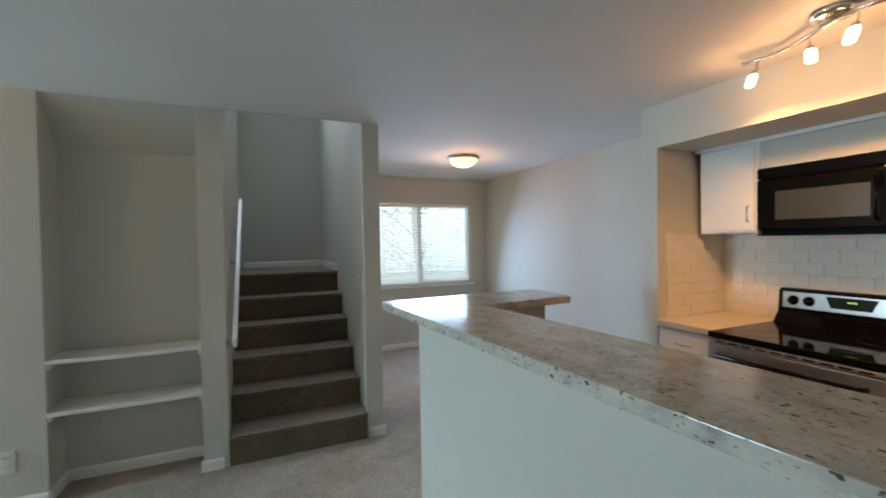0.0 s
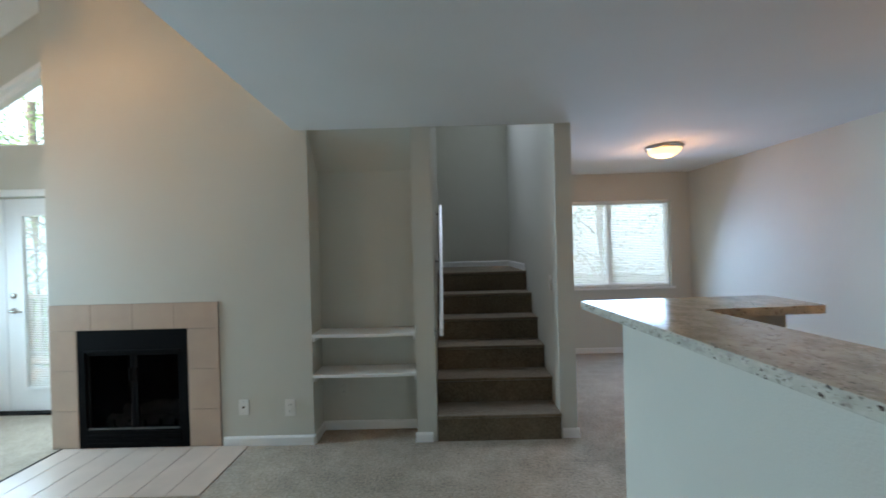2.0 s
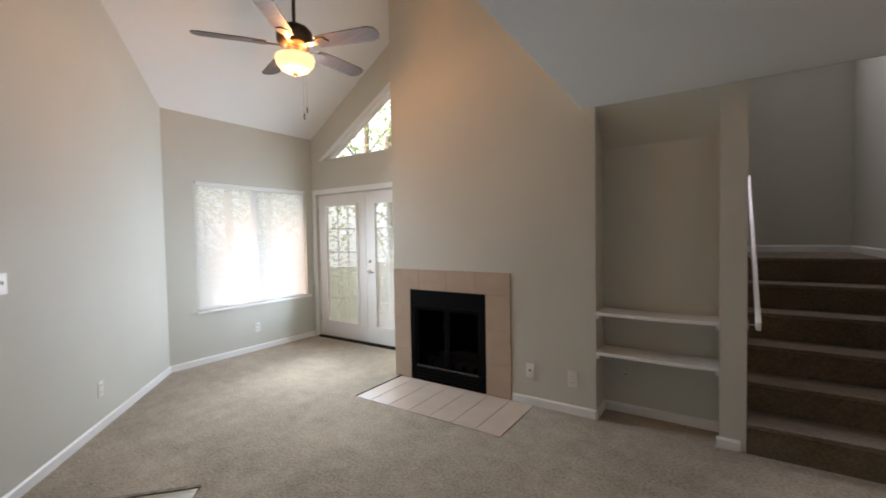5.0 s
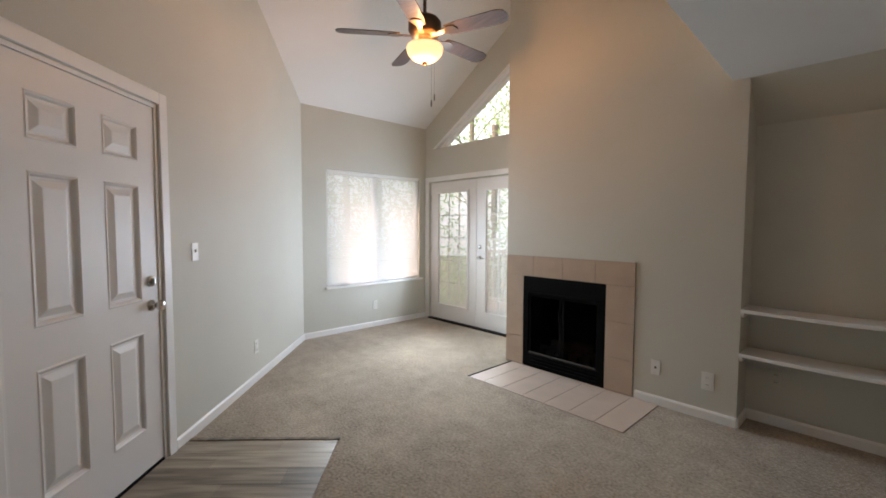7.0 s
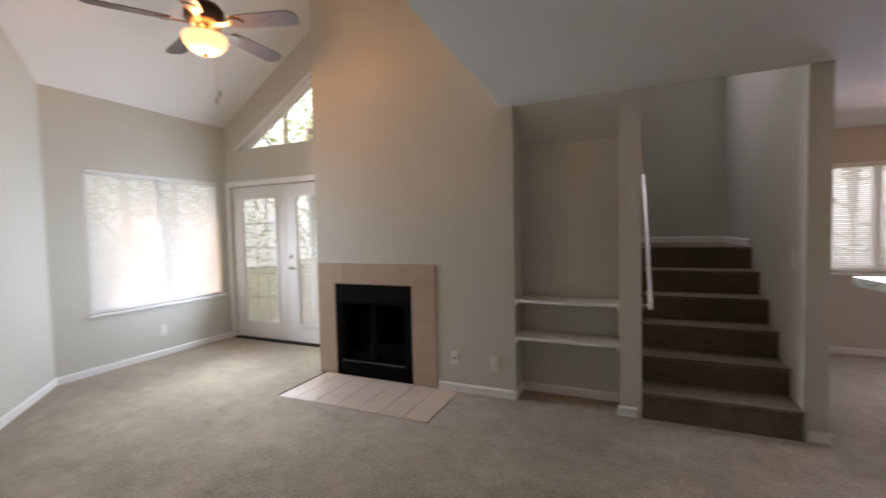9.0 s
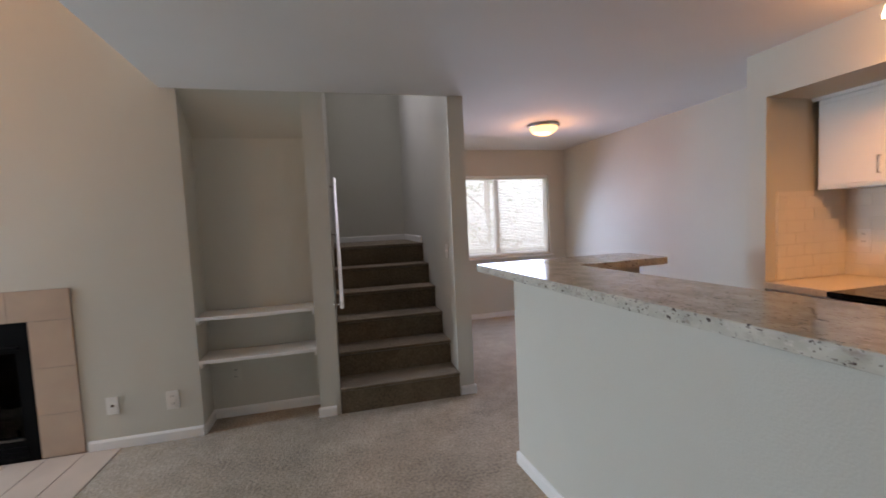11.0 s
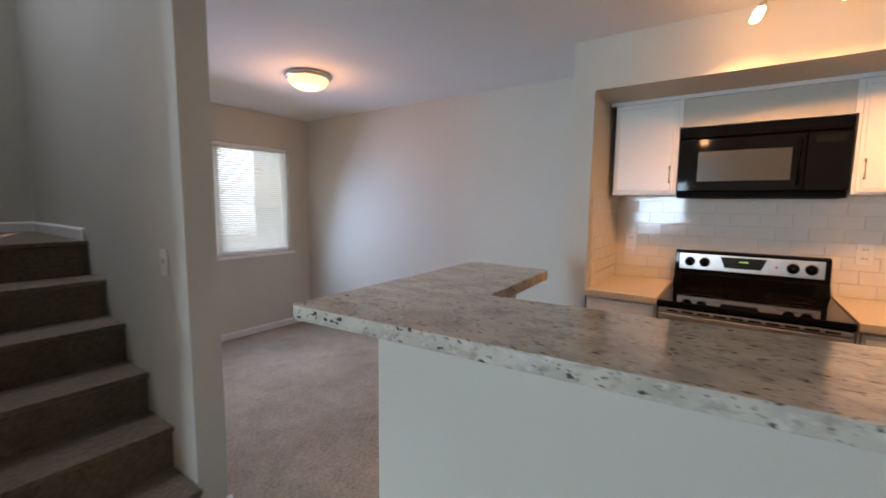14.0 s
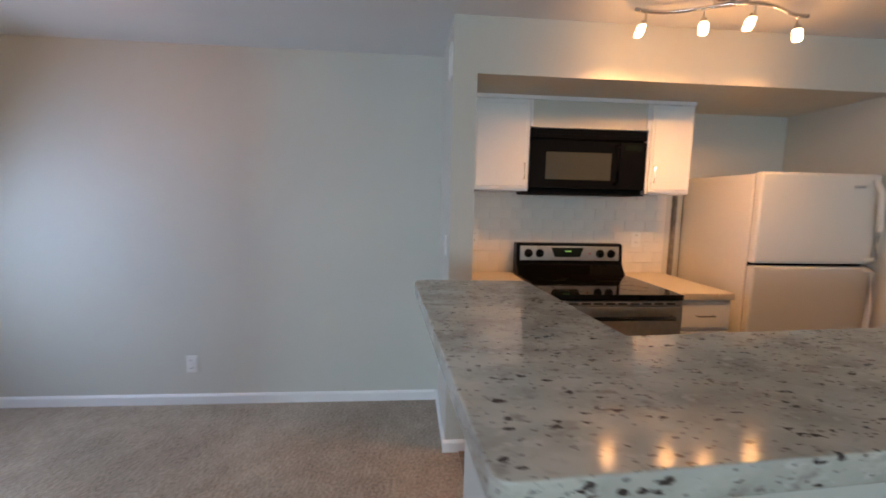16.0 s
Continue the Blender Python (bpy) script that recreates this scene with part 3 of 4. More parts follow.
def french_door(x0, hinge_left, handle):
    w, h, st = FDW - 0.008, FD[2] - 0.03, 0.155
    y0, y1, b, t = 0.035, 0.075, 0.21, 0.15
    ob = thing("french_door", (x0 + 0.004, YB, 0.02), "closed white french door with glass and enclosed mini blind", "door", "pair of french doors")
    leaf = part("leaf", boxes((0, st, y0, y1, 0, h), (w - st, w, y0, y1, 0, h), (st, w - st, y0, y1, 0, b), (st, w - st, y0, y1, h - t, h)), DOORPAINT, ob)
    part("glazing_bead", boxes((st - 0.02, st + 0.012, y0 - 0.012, y0, b - 0.02, h - t + 0.02), (w - st - 0.012, w - st + 0.02, y0 - 0.012, y0, b - 0.02, h - t + 0.02), (st + 0.012, w - st - 0.012, y0 - 0.012, y0, b - 0.02, b + 0.012), (st + 0.012, w - st - 0.012, y0 - 0.012, y0, h - t - 0.012, h - t + 0.02), bevel=0.003), DOORPAINT, leaf)
    p = part("pane", boxes((st, w - st, y0 + 0.006, y0 + 0.009, b, h - t)), GLASS, leaf)
    p.visible_shadow = False
    gw = w - 2 * st
    for j in (1, 2):
        part("muntin", boxes((st + gw * j / 3 - 0.009, st + gw * j / 3 + 0.009, y1 - 0.012, y1 - 0.002, b, h - t)), DOORPAINT, leaf)
    for j in range(1, 5):
        z = b + (h - t - b) * j / 5
        part("muntin", boxes((st, w - st, y1 - 0.013, y1 - 0.003, z - 0.009, z + 0.009)), DOORPAINT, leaf)
    bm = bmesh.new()
    vs = [bm.verts.new(v) for v in ((st + 0.004, y0 + 0.013, -0.0045), (w - st - 0.004, y0 + 0.013, -0.0045), (w - st - 0.004, y0 + 0.024, 0.0045), (st + 0.004, y0 + 0.024, 0.0045))]
    bm.faces.new(vs)
    me = mesh_of("blind_slat", bm, SLAT)
    n = int((h - t - b) / 0.0165)
    for j in range(n):
        sl = new("blind_slat", me)
        sl.parent = leaf
        sl.location = (0, 0, b + 0.008 + j * 0.0165)
    for z in (0.25, 1.0, 1.75):
        hx = -0.004 if hinge_left else w - 0.006
        part("hinge", boxes((hx, hx + 0.01, y0 - 0.008, y0, z - 0.045, z + 0.045), bevel=0.002), NICKEL, ob)
    if handle:
        hx = 0.06
        bm = lathe([(0, 0), (0.028, 0), (0.028, 0.006), (0.012, 0.012), (0.011, 0.045), (0, 0.045)], 20)
        bmesh.ops.transform(bm, matrix=Matrix.Translation((hx, y0, 0.93)) @ pose(0, 0, 0, 90), verts=bm.verts)
        part("handle_rose", bm, NICKEL, ob, smooth=True)
        part("lever", tube([(hx, y0 - 0.045, 0.93), (hx + 0.03, y0 - 0.05, 0.93), (hx + 0.11, y0 - 0.045, 0.925)], 0.008), NICKEL, ob, "satin nickel lever", True)
        bm = lathe([(0, 0), (0.026, 0), (0.024, 0.012), (0, 0.014)], 20)
        bmesh.ops.transform(bm, matrix=Matrix.Translation((hx, y0, 1.07)) @ pose(0, 0, 0, 90), verts=bm.verts)
        part("deadbolt", bm, NICKEL, ob, smooth=True)
    return ob


french_door(FD[0], True, False)
french_door(FD[0] + FDW, False, True)

# entry door, on the diagonal wall
MEN = DIAG @ Matrix.Translation((D0, 0, 0))
casing("trim_entry", MEN, D1 - D0, DH, 0.072)
ob = structure("trim_jamb", boxes((0, 0.018, -0.002, 0.14, 0, DH), (D1 - D0 - 0.018, D1 - D0, -0.002, 0.14, 0, DH), (0.018, D1 - D0 - 0.018, -0.002, 0.14, DH - 0.018, DH)), TRIM, "white painted door jamb", "trim")
ob.matrix_world = MEN
ob = structure("trim_threshold_entry", boxes((0.018, D1 - D0 - 0.018, 0.0, 0.14, 0, 0.022), bevel=0.003), BLACKMATT, "dark worn door threshold", "threshold")
ob.matrix_world = MEN
door = new("entry_door")
door.matrix_world = MEN @ Matrix.Translation((0.021, 0.006, 0.024))
tagged(door, "closed white six panel entry door with satin knob", "door")
w, h = D1 - D0 - 0.042, DH - 0.045
cols = ((0.125, 0.125 + 0.235), (w - 0.36, w - 0.125))
rows_z = ((0.22, 0.76), (0.93, 1.55), (1.67, 1.86))
cut_x = [0, cols[0][0], cols[0][1], cols[1][0], cols[1][1], w]
cut_z = [0, *[z for r in rows_z for z in r], h]
bm = bmesh.new()
for i in range(5):
    for j in range(7):
        if not (i in (1, 3) and j in (1, 3, 5)):
            box_bm(bm, cut_x[i], cut_x[i + 1], 0, 0.042, cut_z[j], cut_z[j + 1])
bmesh.ops.remove_doubles(bm, verts=bm.verts, dist=1e-5)
part("leaf", bm, DOORPAINT, door)
for x0, x1 in cols:
    for z0, z1 in rows_z:
        bm = bmesh.new()
        rings = []
        for inset, y in ((0, 0.0), (0.006, -0.003), (0.014, 0.002), (0.022, 0.014), (0.034, 0.014), (0.062, 0.003), (0.066, 0.002)):
            rings.append([bm.verts.new((x, y, z)) for x, z in ((x0 + inset, z0 + inset), (x1 - inset, z0 + inset), (x1 - inset, z1 - inset), (x0 + inset, z1 - inset))])
        for p, q in zip(rings, rings[1:]):
            for k in range(4):
                bm.faces.new((p[k], p[(k + 1) % 4], q[(k + 1) % 4], q[k]))
        bm.faces.new(rings[-1])
        bmesh.ops.recalc_face_normals(bm, faces=list(bm.faces))
        part("raised_panel", bm, DOORPAINT, door)
bm = lathe([(0, 0), (0.032, 0), (0.032, 0.006), (0.013, 0.014), (0.012, 0.035), (0.024, 0.042), (0.029, 0.055), (0.025, 0.068), (0, 0.072)], 24)
bmesh.ops.transform(bm, matrix=Matrix.Translation((0.062, 0, 0.895)) @ pose(0, 0, 0, 90), verts=bm.verts)
part("knob", bm, NICKEL, door, "satin nickel round knob", True)
bm = lathe([(0, 0), (0.03, 0), (0.029, 0.012), (0.02, 0.016), (0, 0.016)], 24)
bmesh.ops.transform(bm, matrix=Matrix.Translation((0.062, 0, 1.03)) @ pose(0, 0, 0, 90), verts=bm.verts)
bolt = part("deadbolt", bm, NICKEL, door, "satin nickel deadbolt", True)
part("thumb_turn", boxes((0.060, 0.070, -0.03, -0.014, 1.01, 1.05), bevel=0.003), NICKEL, bolt)


# ---- outlets and switches ----
def plate(name, m, label, kind, material=PLASTIC, w=0.07, h=0.115):
    """Cover plate: local x along the wall, -y into the room."""
    ob = new(name)
    ob.matrix_world = m
    tagged(ob, label, kind)
    part("cover", boxes((-w / 2, w / 2, -0.006, 0, -h / 2, h / 2), bevel=0.0025), material, ob)
    if kind == "cable plate":
        bm = lathe([(0, 0), (0.009, 0), (0.008, 0.004), (0.0045, 0.005), (0.0045, 0.013), (0, 0.013)], 14)
        bmesh.ops.transform(bm, matrix=Matrix.Translation((0, -0.006, 0)) @ pose(0, 0, 0, 90), verts=bm.verts)
        part("jack", bm, BRONZE, ob, "dark metal cable jack", True)
        for z in (-0.042, 0.042):
            part("screw", boxes((-0.003, 0.003, -0.0075, -0.0055, z - 0.003, z + 0.003), bevel=0.001), STEEL, ob)
    elif kind == "outlet":
        part("insert", boxes((-0.018, 0.018, -0.0075, -0.005, -0.036, 0.036), bevel=0.001), material, ob)
        for z in (-0.025, 0.025):
            part("socket", boxes((-0.016, 0.016, -0.009, -0.007, z - 0.014, z + 0.014), bevel=0.002), material, ob)
            part("slot", boxes((-0.008, -0.005, -0.0095, -0.0085, z - 0.004, z + 0.006), (0.005, 0.008, -0.0095, -0.0085, z - 0.004, z + 0.006)), BLACKMATT, ob)
    else:
        part("toggle", boxes((-0.006, 0.006, -0.016, -0.004, -0.004, 0.016), bevel=0.002), material, ob)
    return ob


def facing(x, y, z, yaw):
    return pose(x, y, z, 0, 0, yaw)


plate("cable_plate", facing(-1.564, YF, 0.287, 0), "white cable wall plate with one round jack beside the fireplace", "cable plate")
plate("outlet", facing(-1.215, YF, 0.275, 0), "white rectangular outlet between fireplace and niche", "outlet", PLASTIC, 0.078, 0.125)
plate("outlet", facing(-0.873, NB, 0.327, 0), "painted over outlet inside the shelf niche", "outlet", WALL)
plate("outlet", facing(XW, 2.99, 0.292, 90), "white outlet below the living room window", "outlet")
plate("outlet", facing(XD, 3.891, 0.28, -90), "white outlet on the dining room wall", "outlet")
plate("light_switch", facing(0.795, 3.40, 1.14, -90), "white light switch on the stair wall", "switch")
plate("light_switch", DIAG @ Matrix.Translation((2.222, 0, 1.19)), "white light switch beside the entry door", "switch")
plate("outlet", DIAG @ Matrix.Translation((1.33, 0, 0.305)), "white outlet low on the entry wall", "outlet")
plate("outlet", facing(XK - 0.012, 2.0, 1.16, -90), "white outlet on the tiled backsplash", "outlet")
plate("outlet", facing(XK - 0.012, 0.82, 1.16, -90), "white outlet on the tiled backsplash", "outlet")
plate("light_switch", facing(2.70, 2.235, 1.15, 180), "white light switch on the wall end", "switch")

chime = thing("door_chime", (2.60, 2.235, 2.13), "white door chime box high on the wall end", "door chime")
part("box", boxes((-0.05, 0.05, 0, 0.012, -0.085, 0.085), bevel=0.003), PLASTIC, chime)

# ---- fireplace ----
fp = thing("fireplace", (-2.385, YF, 0), "black metal zero clearance fireplace with glass doors set in the wall", "fireplace")
fw, fh = 0.83, 0.885
part("firebox", boxes((-fw / 2 + 0.04, fw / 2 - 0.04, 0.42, 0.44, 0.02, fh - 0.05), (-fw / 2 + 0.02, -fw / 2 + 0.04, 0.04, 0.44, 0.02, fh - 0.05), (fw / 2 - 0.04, fw / 2 - 0.02, 0.04, 0.44, 0.02, fh - 0.05), (-fw / 2 + 0.02, fw / 2 - 0.02, 0.04, 0.44, 0.0, 0.02), (-fw / 2 + 0.02, fw / 2 - 0.02, 0.04, 0.44, fh - 0.05, fh - 0.03)), SOOT, fp)
part("face_frame", boxes((-fw / 2, -fw / 2 + 0.055, -0.008, 0.05, 0, fh), (fw / 2 - 0.055, fw / 2, -0.008, 0.05, 0, fh), (-fw / 2 + 0.055, fw / 2 - 0.055, -0.008, 0.05, fh - 0.15, fh), (-fw / 2 + 0.055, fw / 2 - 0.055, -0.008, 0.05, 0, 0.13)), BLACKMATT, fp)
for z in (0.03, 0.06, 0.09):
    part("louvre", boxes((-fw / 2 + 0.06, fw / 2 - 0.06, -0.016, -0.008, z, z + 0.014), bevel=0.002), BLACKMATT, fp)
part("hood_lip", boxes((-fw / 2 + 0.055, fw / 2 - 0.055, -0.022, 0.0, fh - 0.165, fh - 0.148), bevel=0.003), BLACKMATT, fp)
for a in (-fw / 2 + 0.06, 0.004):
    gx = a + fw / 2 - 0.064
    d = part("glass_door", boxes((a, gx, 0.012, 0.02, 0.14, fh - 0.175)), SMOKED, fp)
    part("door_frame", boxes((a, a + 0.022, 0.004, 0.024, 0.135, fh - 0.17), (gx - 0.022, gx, 0.004, 0.024, 0.135, fh - 0.17), (a + 0.022, gx - 0.022, 0.004, 0.024, 0.135, 0.157), (a + 0.022, gx - 0.022, 0.004, 0.024, fh - 0.192, fh - 0.17)), BLACKMATT, d)
part("handle", boxes((-0.028, -0.018, -0.012, 0.004, 0.5, 0.6), (0.018, 0.028, -0.012, 0.004, 0.5, 0.6), bevel=0.003), BLACKMATT, fp)
for x in (-0.24, -0.12, 0.0, 0.12, 0.24):
    part("grate_bar", tube([(x, 0.10, 0.17), (x, 0.12, 0.09), (x, 0.34, 0.09)], 0.009, 8), BLACKMATT, fp)
for a, b, r in (((-0.30, 0.14, 0.15), (0.30, 0.16, 0.14), 0.045), ((-0.26, 0.27, 0.155), (0.28, 0.25, 0.15), 0.05), ((-0.20, 0.16, 0.225), (0.17, 0.27, 0.235), 0.038)):
    a, b = Vector(a), Vector(b)
    knots = [a + (b - a) * k / 6 + Vector((0, 0.012 * math.sin(2.1 * k), 0.01 * math.cos(1.7 * k))) for k in range(7)]
    part("log", tube(knots, r, 12), LOG, fp, "pale ashen log", True)
part("kick_rail", boxes((-0.34, 0.34, -0.018, -0.008, 0.145, 0.157), bevel=0.002), STEELDARK, fp)

sur = tagged(new("fireplace_surround"), "blush ceramic tile surround round the fireplace opening", "tile surround", "", "structure")
part("mortar", boxes((-3.008, -2.80, YF - 0.004, YF, 0, 1.08), (-1.97, -1.73, YF - 0.004, YF, 0, 1.08), (-2.80, -1.97, YF - 0.004, YF, 0.89, 1.08)), GROUT, sur)


def tile(parent, x0, x1, y0, y1, z0, z1, material, bevel=0.002):
    return part("tile", boxes((x0, x1, y0, y1, z0, z1), bevel=bevel), material, parent)


g = 0.0015
for a, b in ((-3.007, -2.80), (-1.968, -1.732)):
    for z0, z1 in ((0.008, 0.285), (0.285, 0.585), (0.585, 0.885)):
        tile(sur, a + g, b - g, YF - 0.010, YF - 0.004, z0 + g, z1 - g, TILEPINK)
xs = [-3.007, -2.69, -2.375, -2.065, -1.732]
for a, b in zip(xs, xs[1:]):
    tile(sur, a + g, b - g, YF - 0.010, YF - 0.004, 0.885 + g, 1.078, TILEPINK)

HEARTH = mat("pale_blush_hearth_tile", (0.52, 0.40, 0.33), 0.3, 0, 5, 0.07)
hearth = tagged(new("hearth"), "flush pale blush tiled hearth before the fireplace", "hearth", "", "structure")
part("mortar", boxes((-2.93, -1.528, 2.556, YF - 0.004, 0, 0.0025)), GROUT, hearth)
part("edge_strip", boxes((-2.946, -2.93, 2.55, YF - 0.004, 0, 0.007), bevel=0.002), BLACKMATT, hearth, "dark metal edge strip")
xs = [-2.93] + [-2.762 + 0.2055 * k for k in range(7)]
for a, b in zip(xs, xs[1:]):
    tile(hearth, a + 0.0025, b - 0.0025, 2.55, YF - 0.006, 0.0015, 0.0045, HEARTH)


# ---- niche shelves ----
def niche_shelf(z, sag):
    ob = thing("shelf", (-0.655, YF, z), "white painted shelf fixed across the wall niche", "shelf", "niche shelves")
    bm = bmesh.new()
    for k in range(12):
        a, b = -0.385 + 0.77 * k / 12, -0.385 + 0.77 * (k + 1) / 12
        za, zb = (-sag * (1 - (2 * t / 0.77) ** 2) for t in (a, b))
        vs = [bm.verts.new(v) for v in ((a, -0.005, za - 0.022), (b, -0.005, zb - 0.022), (b, -0.005, zb), (a, -0.005, za), (a, 0.24, za - 0.022), (b, 0.24, zb - 0.022), (b, 0.24, zb), (a, 0.24, za))]
        for f in ((0, 1, 2, 3), (7, 6, 5, 4), (3, 2, 6, 7), (4, 5, 1, 0)):
            bm.faces.new([vs[i] for i in f])
    bmesh.ops.remove_doubles(bm, verts=bm.verts, dist=1e-5)
    part("board", bm, WHITE, ob)
    for x in (-0.385, 0.367):
        part("cleat", boxes((x, x + 0.018, 0.01, 0.24, -0.055, -0.0235), bevel=0.002), WHITE, ob)
    return ob


niche_shelf(0.815, 0.006)
niche_shelf(0.515, 0.004)

# ---- handrail ----
rail = thing("handrail", (-0.125, 3.10, 0), "white painted handrail on brackets along the stairs", "handrail")
slope = RISE / RUN
part("rail", prisms([(0.0, 0.80), (0.025, 0.80), (1.32, 0.80 + 1.30 * slope), (1.30, 0.80 + 1.30 * slope + 0.046), (0.0, 0.853)], "x", 0.038, 0.066, 0.007), WHITE, rail)
for y in (0.04, 0.66, 1.24):
    z = 0.80 + slope * max(0.0, y - 0.02)
    part("bracket", tube([(-0.002, y, z + 0.012), (0.03, y, z + 0.010), (0.052, y, z + 0.012)], 0.006, 8), NICKEL, rail, "satin metal bracket", True)
    part("bracket_rose", boxes((0.0, 0.006, y - 0.02, y + 0.02, z - 0.02, z + 0.04), bevel=0.002), NICKEL, rail)

# ---- entry floor planks ----
entry = tagged(new("entry_floor"), "grey brown wood look vinyl planks inside the entry door", "plank floor", "", "structure")
entry.matrix_world = DIAG
part("transition_strip", boxes((2.345, 2.375, -0.96, -0.02, 0, 0.014), bevel=0.004), BARK, entry, "dark brown transition strip")
part("underlay", boxes((2.375, 4.3, -0.955, 0.0, 0, 0.003)), GROUT, entry)
s = 2.376
k = 0
while s < 4.2:
    cut = (0.62, 0.30, 0.75, 0.45)[k % 4]
    for a, b in ((-0.953, -cut), (-cut, 0.0)):
        part("plank", boxes((s + 0.0008, s + 0.1492, a + 0.0008, b - 0.0008, 0.002, 0.008)), PLANK, entry)
    s += 0.15
    k += 1

# ---- ceiling fan ----
FX, FY = -2.85, 1.95
fan = thing("ceiling_fan", (FX, FY, 2.81), "bronze five blade ceiling fan with lit alabaster bowl", "ceiling fan")
top = VAULT + SLOPE * (FX - XW) - 2.81
part("downrod", tube([(0, 0, 0.14), (0, 0, top - 0.02)], 0.013), BRONZE, fan, smooth=True)
part("canopy", lathe([(0, top + 0.03), (0.07, top + 0.03), (0.068, top - 0.06), (0.03, top - 0.10), (0, top - 0.10)]), BRONZE, fan, smooth=True)
part("motor", lathe([(0, 0.16), (0.035, 0.155), (0.05, 0.13), (0.10, 0.12), (0.125, 0.09), (0.125, 0.03), (0.11, 0.0), (0.07, -0.02), (0, -0.02)]), BRONZE, fan, "bronze motor housing", True)
part("switch_cup", lathe([(0, -0.02), (0.055, -0.02), (0.05, -0.07), (0.075, -0.085), (0.075, -0.092), (0, -0.092)]), NICKEL, fan, smooth=True)
part("bowl", lathe([(0.135, -0.085), (0.14, -0.10), (0.13, -0.14), (0.10, -0.175), (0.06, -0.195), (0.015, -0.203), (0.0, -0.203), (0.0, -0.19), (0.10, -0.165), (0.13, -0.10)]), BOWL, fan, "lit alabaster glass bowl", True)
part("finial", lathe([(0, -0.20), (0.018, -0.203), (0.02, -0.212), (0.008, -0.225), (0, -0.227)], 16), BRONZE, fan, smooth=True)
for x, z in ((0.02, -0.43), (-0.015, -0.47)):
    ch = part("pull_chain", tube([(x, 0.08, -0.09), (x, 0.08, z)], 0.001, 6), BRONZE, fan)
    part("fob", tube([(x, 0.08, z), (x, 0.08, z - 0.045)], 0.005, 8), BRONZE, ch)
for k in range(5):
    ang = radians(18 + 72 * k)
    turn = Matrix.Rotation(ang, 4, "Z") @ Matrix.Translation((0, 0, 0.0)) @ Matrix.Rotation(radians(-12), 4, "X")
    outline = [(0.19, -0.055), (0.30, -0.066), (0.60, -0.072), (0.645, -0.055), (0.662, -0.02), (0.662, 0.02), (0.645, 0.055), (0.60, 0.072), (0.30, 0.066), (0.19, 0.055)]
    bm = prisms(outline, "z", -0.006, 0.0)
    bmesh.ops.transform(bm, matrix=turn, verts=bm.verts)
    bl = part("blade", bm, BLADE, fan, "dark walnut fan blade")
    bm = prisms([(0.10, -0.018), (0.17, -0.02), (0.21, -0.045), (0.26, -0.04), (0.28, 0.0), (0.26, 0.04), (0.21, 0.045), (0.17, 0.02), (0.10, 0.018)], "z", -0.013, -0.0065)
    bmesh.ops.transform(bm, matrix=turn, verts=bm.verts)
    part("blade_iron", bm, BRONZE, bl)
for k in range(3):
    a = radians(50 + 120 * k)
    bulb("fan_bulb", (FX + 0.105 * math.cos(a), FY + 0.105 * math.sin(a), 2.81 - 0.068), 4.4, WARM, 0.02)
bulb("fan_bowl_glow", (FX, FY, 2.81 - 0.29), 11, WARM, 0.06)

# ---- dining dome light ----
dome = thing("ceiling_light", (2.05, 4.05, H), "lit frosted dome flush ceiling light with nickel rim", "ceiling light")
part("rim", lathe([(0, 0), (0.165, 0), (0.17, -0.012), (0.155, -0.03), (0.14, -0.034), (0.14, -0.01), (0, -0.01)]), NICKEL, dome, "satin nickel rim", True)
part("shade", lathe([(0.142, -0.028), (0.138, -0.05), (0.115, -0.08), (0.07, -0.10), (0.02, -0.106), (0, -0.106), (0, -0.098), (0.07, -0.09), (0.13, -0.05), (0.138, -0.028)]), DOMEGLASS, dome, "lit frosted glass dome", True)
bulb("dome_bulb", (2.05, 4.05, H - 0.16), 6.0, (1.0, 0.54, 0.22), 0.08)

# ---- track light ----
TX, TY = 2.175, 1.03
track = thing("track_light", (TX, TY, H), "wavy nickel track light with four lit glass heads", "track light")
part("canopy", lathe([(0, 0), (0.075, 0), (0.075, -0.018), (0.06, -0.026), (0, -0.026)]), NICKEL, track, smooth=True)
part("stem", tube([(0, 0, -0.02), (0, 0, -0.036)], 0.012), NICKEL, track)


def track_x(y):
    return 0.035 + 0.055 * math.sin((y - 0.10) * 9.0) * (1 - 0.3 * y) + 0.09 * y


